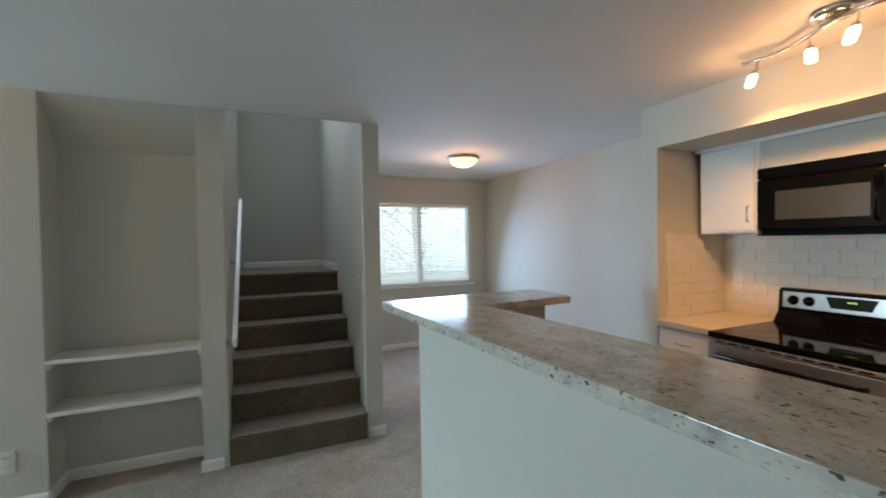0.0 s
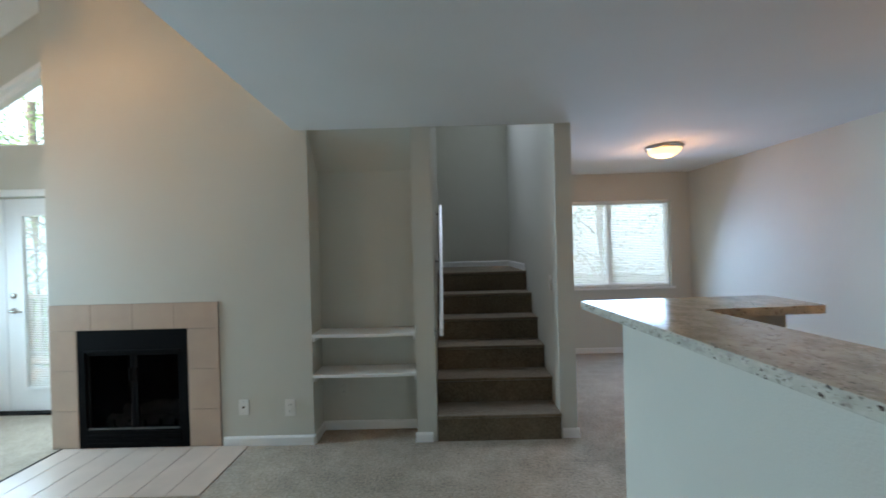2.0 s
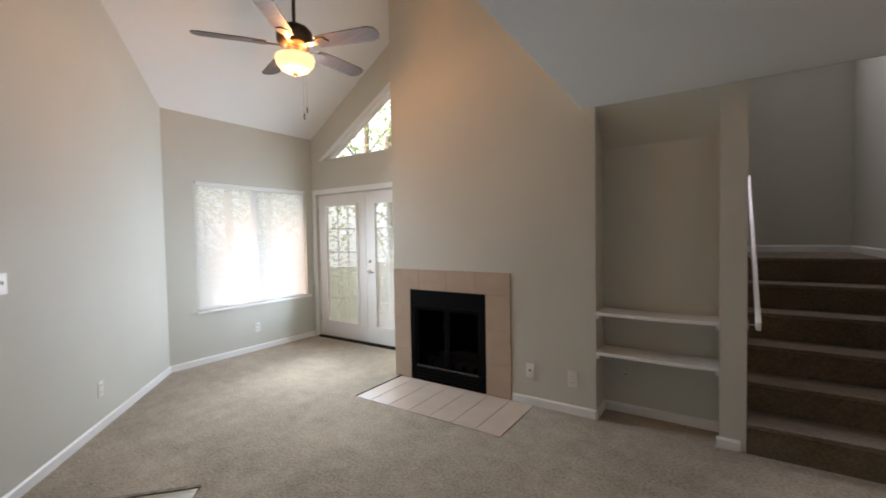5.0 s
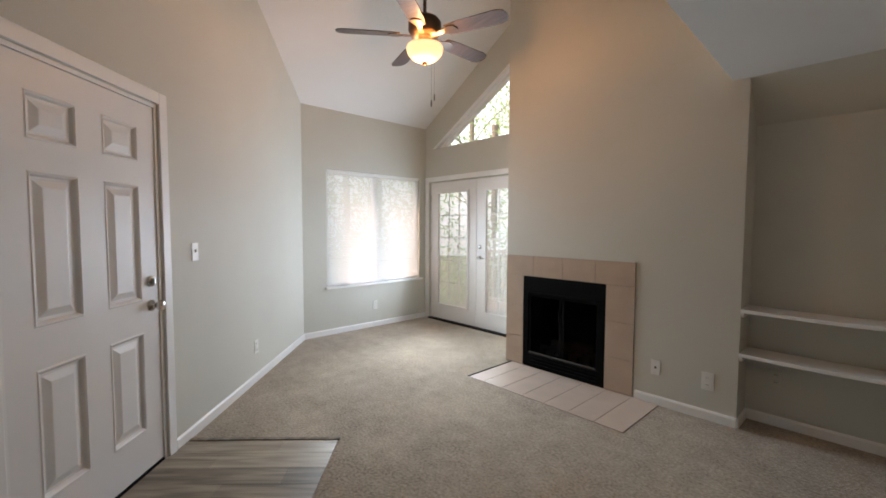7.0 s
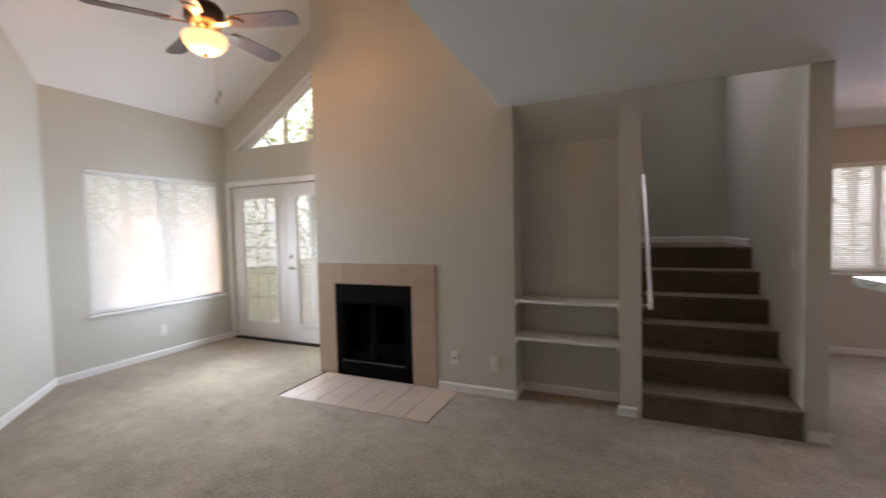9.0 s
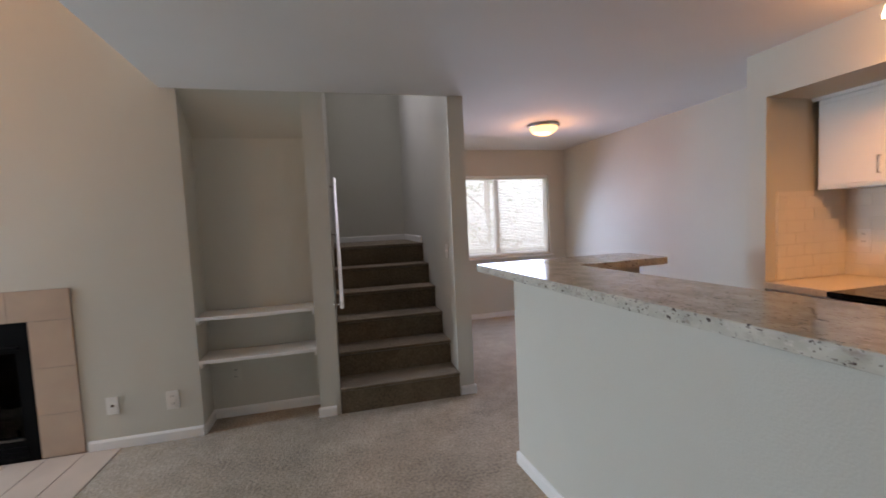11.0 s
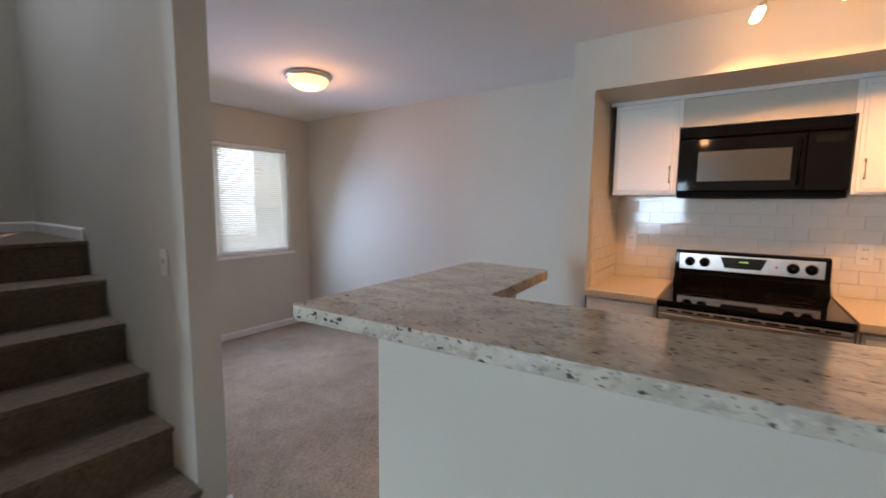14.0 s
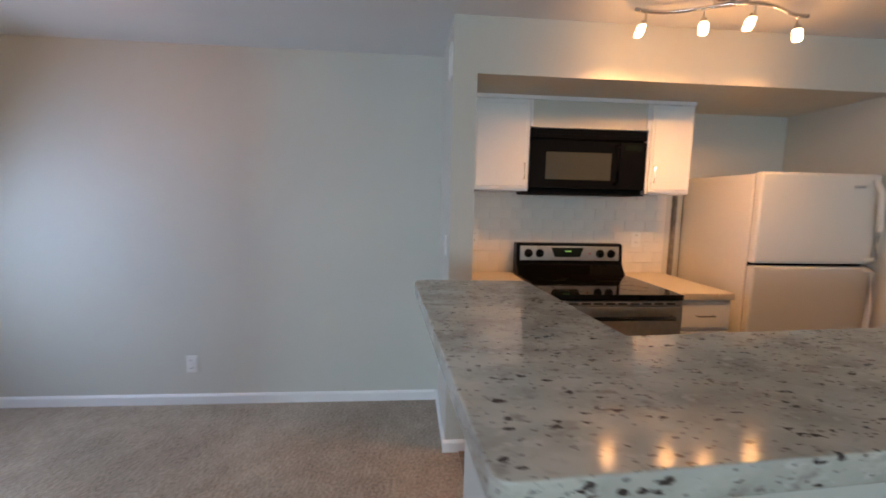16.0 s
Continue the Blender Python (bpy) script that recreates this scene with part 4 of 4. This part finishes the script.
pts = [(track_x(y), y, -0.040) for y in [0.395 - 0.82 * k / 30 for k in range(31)]]
part("bar", tube(pts, 0.009, 10), NICKEL, track, "wavy satin nickel bar", True)
for y, lean in ((0.338, -0.35), (0.10, 0.05), (-0.085, -0.30), (-0.37, 0.12)):
    x = track_x(y)
    hd = part("lamp_head", tube([(x, y, -0.045), (x, y, -0.075), (x, y - lean * 0.02, -0.094)], 0.0055, 8), NICKEL, track)
    part("socket", tube([(x, y - lean * 0.02, -0.086), (x, y - lean * 0.04, -0.106)], 0.013), NICKEL, hd)
    bm = bmesh.new()
    ring = []
    for z, r in ((-0.102, 0.016), (-0.110, 0.0215), (-0.128, 0.0205), (-0.146, 0.0215), (-0.155, 0.0165)):
        ring.append([bm.verts.new((x + r * math.cos(a), y - lean * (-z - 0.06) + r * math.sin(a), z)) for a in [math.pi / 4 * q for q in range(8)]])
    for p, q in zip(ring, ring[1:]):
        for j in range(8):
            bm.faces.new((p[j], p[(j + 1) % 8], q[(j + 1) % 8], q[j]))
    bm.faces.new(ring[-1])
    bm.faces.new(ring[0][::-1])
    bmesh.ops.recalc_face_normals(bm, faces=list(bm.faces))
    part("glass_shade", bm, HEADGLASS, hd, "lit ice glass shade")
    below = (TX + x, TY + y - lean * 0.11, H - 0.185)
    bulb("track_bulb", below, 1.0, LAMP, 0.012)
    spot_lamp("track_beam", (below[0] + 0.01, below[1], below[2]), (below[0] + 0.45, below[1], below[2] - 1.15), 13.5, LAMP, 128)


# ---- kitchen cabinets ----
def slab_front(parent, x, y0, y1, z0, z1, name="door"):
    """A slab front with a stepped edge, facing -x."""
    bm = bmesh.new()
    rings = []
    for inset, px in ((0, x), (0, x - 0.016), (0.003, x - 0.017), (0.014, x - 0.017), (0.018, x - 0.021)):
        rings.append([bm.verts.new((px, y, z)) for y, z in ((y0 + inset, z0 + inset), (y1 - inset, z0 + inset), (y1 - inset, z1 - inset), (y0 + inset, z1 - inset))])
    for p, q in zip(rings, rings[1:]):
        for k in range(4):
            bm.faces.new((p[k], p[(k + 1) % 4], q[(k + 1) % 4], q[k]))
    bm.faces.new(rings[0])
    bm.faces.new(rings[-1])
    bmesh.ops.recalc_face_normals(bm, faces=list(bm.faces))
    return part(name, bm, WHITE, parent)


def bar_pull(parent, x, y, z, length, upright):
    a = (x - 0.026, y, z - length / 2) if upright else (x - 0.026, y - length / 2, z)
    b = (x - 0.026, y, z + length / 2) if upright else (x - 0.026, y + length / 2, z)
    part("handle", tube([(x, a[1], a[2]), (x - 0.02, a[1], a[2]), a, b, (x - 0.02, b[1], b[2]), (x, b[1], b[2])], 0.0045, 8), NICKEL, parent, "satin nickel pull")


def wall_cabinet(y0, y1, pull_y):
    ob = thing("wall_cabinet", (0, 0, 0), "white wall cabinet with slab door under the soffit", "cabinet", "wall cabinets")
    z0, z1 = 1.476, 2.03
    part("body", boxes((2.90, XK - 0.002, y0, y1, z0, z1)), WHITE, ob)
    d = slab_front(ob, 2.899, y0 + 0.012, y1 - 0.012, z0 + 0.012, z1 - 0.015)
    bar_pull(d, 2.881, pull_y, z0 + 0.12, 0.096, True)
    return ob


structure("panel_microwave", boxes((2.90, 2.915, 0.967, 1.699, 1.868, 2.03)), WALL, "grey painted filler panel over the microwave", "panel")
wall_cabinet(1.715, 2.075, 1.75)
wall_cabinet(0.655, 0.95, 0.915)
tagged(new("trim_cabinet", mesh_of("trim_cabinet", boxes((2.885, 2.90, 0.655, 2.108, 2.031, 2.053), bevel=0.002), WHITE)), "white trim strip between cabinets and soffit", "trim", "", "structure")
tagged(new("trim_filler", mesh_of("trim_filler", boxes((2.89, XK, 0.951, 0.966, 1.87, 2.03), (2.89, XK, 1.70, 1.713, 1.87, 2.03)), WHITE)), "white filler strip over the microwave", "trim", "", "structure")


def base_cabinet(y0, y1):
    ob = thing("base_cabinet", (0, 0, 0), "white base cabinet with drawer beside the range", "cabinet", "base cabinets")
    part("body", boxes((2.53, XK - 0.002, y0, y1, 0.10, 0.875)), WHITE, ob)
    part("toe_kick", boxes((2.59, XK - 0.002, y0, y1, 0, 0.10)), WHITE, ob)
    d = slab_front(ob, 2.529, y0 + 0.01, y1 - 0.01, 0.70, 0.865, "drawer_front")
    bar_pull(d, 2.511, (y0 + y1) / 2, 0.785, 0.1, False)
    d = slab_front(ob, 2.529, y0 + 0.01, y1 - 0.01, 0.11, 0.69)
    bar_pull(d, 2.511, y1 - 0.04, 0.62, 0.1, True)
    tagged(new("countertop", mesh_of("countertop", boxes((2.50, XK - 0.002, y0 - 0.001, y1 + 0.001, 0.876, 0.915), bevel=0.004), COUNTER)), "cream speckled counter on a base cabinet beside the range", "countertop")
    return ob


base_cabinet(1.725, 2.105)
base_cabinet(0.60, 0.935)

# ---- microwave ----
mw = thing("microwave", (2.908, 1.335, 1.47), "black over range microwave hung under the soffit", "microwave")
part("body", boxes((0.02, XK - 2.910, -0.378, 0.378, 0, 0.395), bevel=0.004), BLACKMATT, mw)
part("door", boxes((-0.022, 0.019, -0.20, 0.376, 0.025, 0.325), bevel=0.006), BLACK, mw)
part("door_window", boxes((-0.025, -0.0225, -0.145, 0.275, 0.082, 0.25), bevel=0.001), MWGLASS, mw, "grey mesh door window")
part("control_panel", boxes((-0.020, 0.019, -0.376, -0.203, 0.025, 0.325), bevel=0.005), BLACK, mw)
part("vent_grille", boxes((-0.018, 0.019, -0.376, 0.376, 0.332, 0.392), bevel=0.005), BLACK, mw)
for k in range(7):
    part("vent_slot", boxes((-0.0195, -0.0185, -0.34 + 0.1 * k, -0.26 + 0.1 * k, 0.355, 0.362)), BLACKMATT, mw)
part("handle", tube([(-0.022, -0.175, 0.06), (-0.052, -0.175, 0.075), (-0.052, -0.175, 0.28), (-0.022, -0.175, 0.295)], 0.009), BLACK, mw, "black bar handle", True)
part("display", boxes((-0.0215, -0.0205, -0.35, -0.235, 0.27, 0.305)), SCREEN, mw)
for i in range(3):
    for j in range(5):
        part("key", boxes((-0.0213, -0.0203, -0.35 + 0.042 * i, -0.318 + 0.042 * i, 0.06 + 0.038 * j, 0.085 + 0.038 * j)), BLACK, mw)
part("bottom_lip", boxes((-0.025, 0.28, -0.372, 0.372, -0.012, 0.0), bevel=0.003), BLACKMATT, mw)

# ---- range ----
rg = thing("electric_range", (2.46, 1.333, 0), "black and stainless electric range with glass cooktop", "range")
part("body", boxes((0.0, XK - 2.462, -0.375, 0.375, 0.10, 0.89)), BLACKMATT, rg)
part("cooktop", boxes((-0.03, XK - 2.52, -0.38, 0.38, 0.89, 0.922), bevel=0.006), BLACK, rg, "black ceramic glass cooktop")
for x, y, r in ((0.15, 0.19, 0.10), (0.15, -0.19, 0.085), (0.43, 0.19, 0.08), (0.43, -0.19, 0.10)):
    bm = lathe([(r - 0.006, 0.9222), (r, 0.9226), (r, 0.9228), (r - 0.006, 0.9228)], 40)
    bmesh.ops.transform(bm, matrix=Matrix.Translation((x, y, 0)), verts=bm.verts)
    part("burner_ring", bm, BURNER, rg)
part("vent_trim", boxes((-0.032, -0.003, -0.372, 0.372, 0.862, 0.884), bevel=0.003), STEEL, rg)
for k in range(10):
    part("vent_slot", boxes((-0.0335, -0.0315, -0.33 + 0.068 * k, -0.28 + 0.068 * k, 0.869, 0.877)), BLACKMATT, rg)
od = part("oven_door", boxes((-0.038, -0.002, -0.372, 0.372, 0.30, 0.858), bevel=0.005), STEEL, rg, "stainless oven door")
part("oven_window", boxes((-0.041, -0.0385, -0.25, 0.25, 0.40, 0.68), bevel=0.001), LOUVER, od)
part("handle", tube([(-0.038, -0.31, 0.80), (-0.085, -0.30, 0.805), (-0.085, 0.30, 0.805), (-0.038, 0.31, 0.80)], 0.012), BLACK, od, "black bar handle", True)
part("drawer", boxes((-0.036, -0.002, -0.372, 0.372, 0.115, 0.29), bevel=0.005), STEEL, rg)
outline = [(0.58, 0.915), (0.735, 0.915), (0.735, 1.13), (0.68, 1.13), (0.655, 1.115), (0.645, 0.985)]
part("backguard", prisms(outline, "y", -0.378, 0.378, 0.005), BLACK, rg)
outline = [(0.655, 1.01), (0.642, 1.012), (0.651, 1.11), (0.662, 1.11)]
pan = part("control_panel", prisms(outline, "y", -0.352, 0.352, 0.002), STEEL, rg, "stainless control panel")
outline = [(-0.09, 1.035), (0.09, 1.035), (0.115, 1.10), (-0.115, 1.10)]
bm = prisms(outline, "x", 0.0, 0.004)
shear = Matrix(((1, 0, 0.09, 0.6425 - 0.09 * 1.01 - 0.004), (0, 1, 0, 0.02), (0, 0, 1, 0), (0, 0, 0, 1)))
bmesh.ops.transform(bm, matrix=shear, verts=bm.verts)
part("clock_window", bm, SCREEN, pan)
part("clock_digits", boxes((0.644, 0.6455, -0.005, 0.005, 1.068, 1.08), (0.644, 0.6455, 0.010, 0.020, 1.068, 1.08), (0.644, 0.6455, 0.026, 0.036, 1.068, 1.08)), DIGIT, pan)
for y in (0.295, 0.215, -0.215, -0.295):
    bm = lathe([(0, 0), (0.030, 0), (0.028, 0.008), (0.020, 0.012), (0.018, 0.03), (0, 0.032)], 24)
    bmesh.ops.transform(bm, matrix=Matrix.Translation((0.646, y, 1.06)) @ pose(0, 0, 0, 0, -85, 0), verts=bm.verts)
    part("knob", bm, BLACK, pan, "black round knob", True)
bm = lathe([(0, 0), (0.007, 0), (0.006, 0.005), (0, 0.006)], 12)
bmesh.ops.transform(bm, matrix=Matrix.Translation((0.646, -0.14, 1.06)) @ pose(0, 0, 0, 0, -85, 0), verts=bm.verts)
part("indicator", bm, glow("red_indicator", (0.5, 0.03, 0.02), 0.2), pan)

# ---- fridge ----
fr = thing("refrigerator", (2.52, 0.12, 0), "white top freezer refrigerator in the kitchen corner", "refrigerator")
part("body", boxes((0.055, 0.66, -0.37, 0.37, 0.03, 1.595), bevel=0.012), FRIDGE, fr)
part("freezer_door", boxes((0.0, 0.05, -0.37, 0.37, 1.085, 1.605), bevel=0.016), FRIDGE, fr)
part("fridge_door", boxes((0.0, 0.05, -0.37, 0.37, 0.06, 1.07), bevel=0.016), FRIDGE, fr)
part("gasket", boxes((0.05, 0.055, -0.36, 0.36, 0.07, 1.59)), BLACKMATT, fr)
part("freezer_handle", tube([(0.0, -0.33, 1.10), (-0.04, -0.335, 1.12), (-0.045, -0.335, 1.30), (-0.035, -0.335, 1.50), (0.0, -0.33, 1.57)], 0.015), FRIDGE, fr, "white curved handle", True)
part("fridge_handle", tube([(0.0, -0.33, 1.06), (-0.04, -0.335, 1.04), (-0.045, -0.335, 0.85), (-0.035, -0.335, 0.62), (0.0, -0.33, 0.55)], 0.015), FRIDGE, fr, "white curved handle", True)
part("badge", boxes((-0.002, 0.0, -0.27, -0.20, 1.525, 1.54)), STEEL, fr)
part("toe_grille", boxes((0.03, 0.06, -0.36, 0.36, 0.0, 0.055)), BLACKMATT, fr)

# ---- kitchen floor ----
kf = tagged(new("kitchen_floor"), "brown wood look vinyl plank kitchen floor", "plank floor", "", "structure")
part("underlay", boxes((1.1, 3.2, -0.6, 2.16, 0, 0.003)), GROUT, kf)
me = mesh_of("plank", boxes((0.001, 0.149, 0.001, 0.919, 0.002, 0.008)), KPLANK)
for i in range(14):
    for j in range(3):
        p = new("plank", me)
        p.parent = kf
        p.location = (1.1 + 0.15 * i, -0.6 + 0.92 * j, 0)

# ---- backsplash tiles ----
bs = tagged(new("backsplash"), "glossy white subway tile backsplash behind the range", "tile wall", "", "structure")
PALEGROUT = mat("pale_grout", (0.69, 0.66, 0.60), 0.85, 0, 40, 0.05)
part("mortar", boxes((XK - 0.006, XK, 0.605, 2.11, 0.916, 1.475), (2.60, XK - 0.006, 2.104, 2.11, 0.916, 1.475)), PALEGROUT, bs)


def tile_row(start, stop, shift):
    """Pairs of tile ends along a row, cut at both ends."""
    a = start - shift
    while a < stop - 0.01:
        lo, hi = max(a, start), min(a + 0.151, stop)
        if hi - lo > 0.012:
            yield lo + 0.0012, hi - 0.0012
        a += 0.151


for r in range(8):
    z0, z1 = 0.917 + 0.0752 * r, min(0.917 + 0.0752 * r + 0.0724, 1.475)
    for a, b in tile_row(0.606, 2.104, 0.0755 * (r % 2)):
        t = part("tile", boxes((-0.0065, 0, -(b - a) / 2, (b - a) / 2, -(z1 - z0) / 2, (z1 - z0) / 2), bevel=0.0018), TILEWHITE, bs)
        t.location = (XK - 0.006, (a + b) / 2, (z0 + z1) / 2)
        t.rotation_euler = (0, random.uniform(-0.008, 0.008), random.uniform(-0.008, 0.008))
    for a, b in tile_row(2.60, XK - 0.014, 0.0755 * ((r + 1) % 2)):
        part("tile", boxes((a, b, 2.0975, 2.104, z0, z1), bevel=0.0018), TILEWHITE, bs)

# Dark strip put where the gap beside the refrigerator lies in shade.
structure("gap_shade_strip", boxes((XK - 0.03, XK - 0.001, 0.535, 0.56, 0.60, 1.474), bevel=0.003), BARK, "dark brown strip standing in for the shaded gap behind the refrigerator", "trim")

# ---- outdoors ----
structure("ground", boxes((-400, 400, -400, 400, -3.3, -3.2)), GRASS, "grassy ground far below the windows", "ground")


DECK = wood("weathered_deck_board", (0.22, 0.19, 0.16), (0.42, 0.38, 0.33), (3, 40, 3), 0.8)
balcony = thing("balcony", (-4.1, YB + 0.15, -0.06), "weathered wooden balcony with a pale picket railing outside the french doors", "balcony")
for k in range(11):
    part("deck_board", boxes((-1.6, 1.6, 0.02 + 0.145 * k, 0.158 + 0.145 * k, -0.03, 0.0)), DECK, balcony)
part("rim_joist", boxes((-1.6, 1.6, 1.615, 1.655, -0.25, -0.001)), DECK, balcony)
part("top_rail", boxes((-1.6, 1.6, 1.53, 1.62, 0.96, 1.0), bevel=0.005), FARWALL, balcony)
part("bottom_rail", boxes((-1.6, 1.6, 1.555, 1.595, 0.09, 0.14), bevel=0.004), FARWALL, balcony)
for x in (-1.6, 0.0, 1.51):
    part("post", boxes((x, x + 0.09, 1.53, 1.62, -0.25, 0.96)), FARWALL, balcony)
me = mesh_of("picket", boxes((-0.019, 0.019, 1.557, 1.593, 0.14, 0.96)), FARWALL)
for k in range(26):
    pk = new("picket", me)
    pk.parent = balcony
    pk.location = (-1.5 + 0.12 * k, 0, 0)
for x in (-1.45, 1.45):
    part("support_post", boxes((x - 0.06, x + 0.06, 1.45, 1.57, -3.15, -0.031)), FARWALL, balcony)

# Added glowing shell that stands in for the overexposed sky outside.
BACKGLOW = glow("glowing_sky_backdrop", (0.60, 0.83, 1.0), 1.45)
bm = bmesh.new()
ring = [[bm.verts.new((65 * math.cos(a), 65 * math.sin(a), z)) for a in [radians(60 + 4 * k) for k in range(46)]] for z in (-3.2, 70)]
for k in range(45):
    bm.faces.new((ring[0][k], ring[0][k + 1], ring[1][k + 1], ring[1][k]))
structure("backdrop", bm, BACKGLOW, "added glowing backdrop standing in for bright sky beyond the trees", "sky")


def tree(x, y, height, spread, seed):
    rnd = random.Random(seed)
    ob = thing("tree", (x, y, -3.2), "leafy green tree outside the windows", "tree", "trees outside")
    part("trunk", tube([(0, 0, 0), (0.1, 0.05, height * 0.3), (0.0, 0.1, height * 0.6), (0.1, 0.0, height * 0.9)], 0.09, 10), TRUNK, ob)
    for k in range(7):
        a = 2 * math.pi * k / 7 + rnd.random()
        z = height * (0.35 + 0.07 * k)
        part("limb", tube([(0, 0, z), (spread * 0.35 * math.cos(a), spread * 0.35 * math.sin(a), z + 0.6), (spread * 0.75 * math.cos(a), spread * 0.75 * math.sin(a), z + 1.0)], 0.022, 6), TRUNK, ob)
    bm = bmesh.new()
    for k in range(80):
        a, b = rnd.uniform(0, 2 * math.pi), rnd.random() ** 0.5
        cz = rnd.uniform(0.3, 1.0)
        rr = spread * b * (1.1 - 0.5 * abs(cz - 0.6))
        c = Vector((rr * math.cos(a), rr * math.sin(a), height * cz))
        for j in range(55):
            p = c + Vector((rnd.gauss(0, 0.38), rnd.gauss(0, 0.38), rnd.gauss(0, 0.28)))
            u = Vector((rnd.gauss(0, 1), rnd.gauss(0, 1), rnd.gauss(0, 0.6))).normalized()
            v = u.orthogonal().normalized()
            s = rnd.uniform(0.035, 0.075)
            bm.faces.new([bm.verts.new(q) for q in (p - u * s, p + v * s * 0.5, p + u * s, p - v * s * 0.5)])
    part("crown", bm, LEAF, ob)
    return ob


tree(-7.6, 8.3, 8.0, 2.4, 1)
tree(-10.5, 10.5, 9.5, 3.0, 2)
tree(-10.2, 5.4, 8.0, 2.3, 3)
tree(-12.5, 8.0, 9.0, 2.8, 4)
tree(-5.2, 9.6, 8.5, 2.2, 6)
tree(4.0, 11.0, 8.5, 2.8, 5)
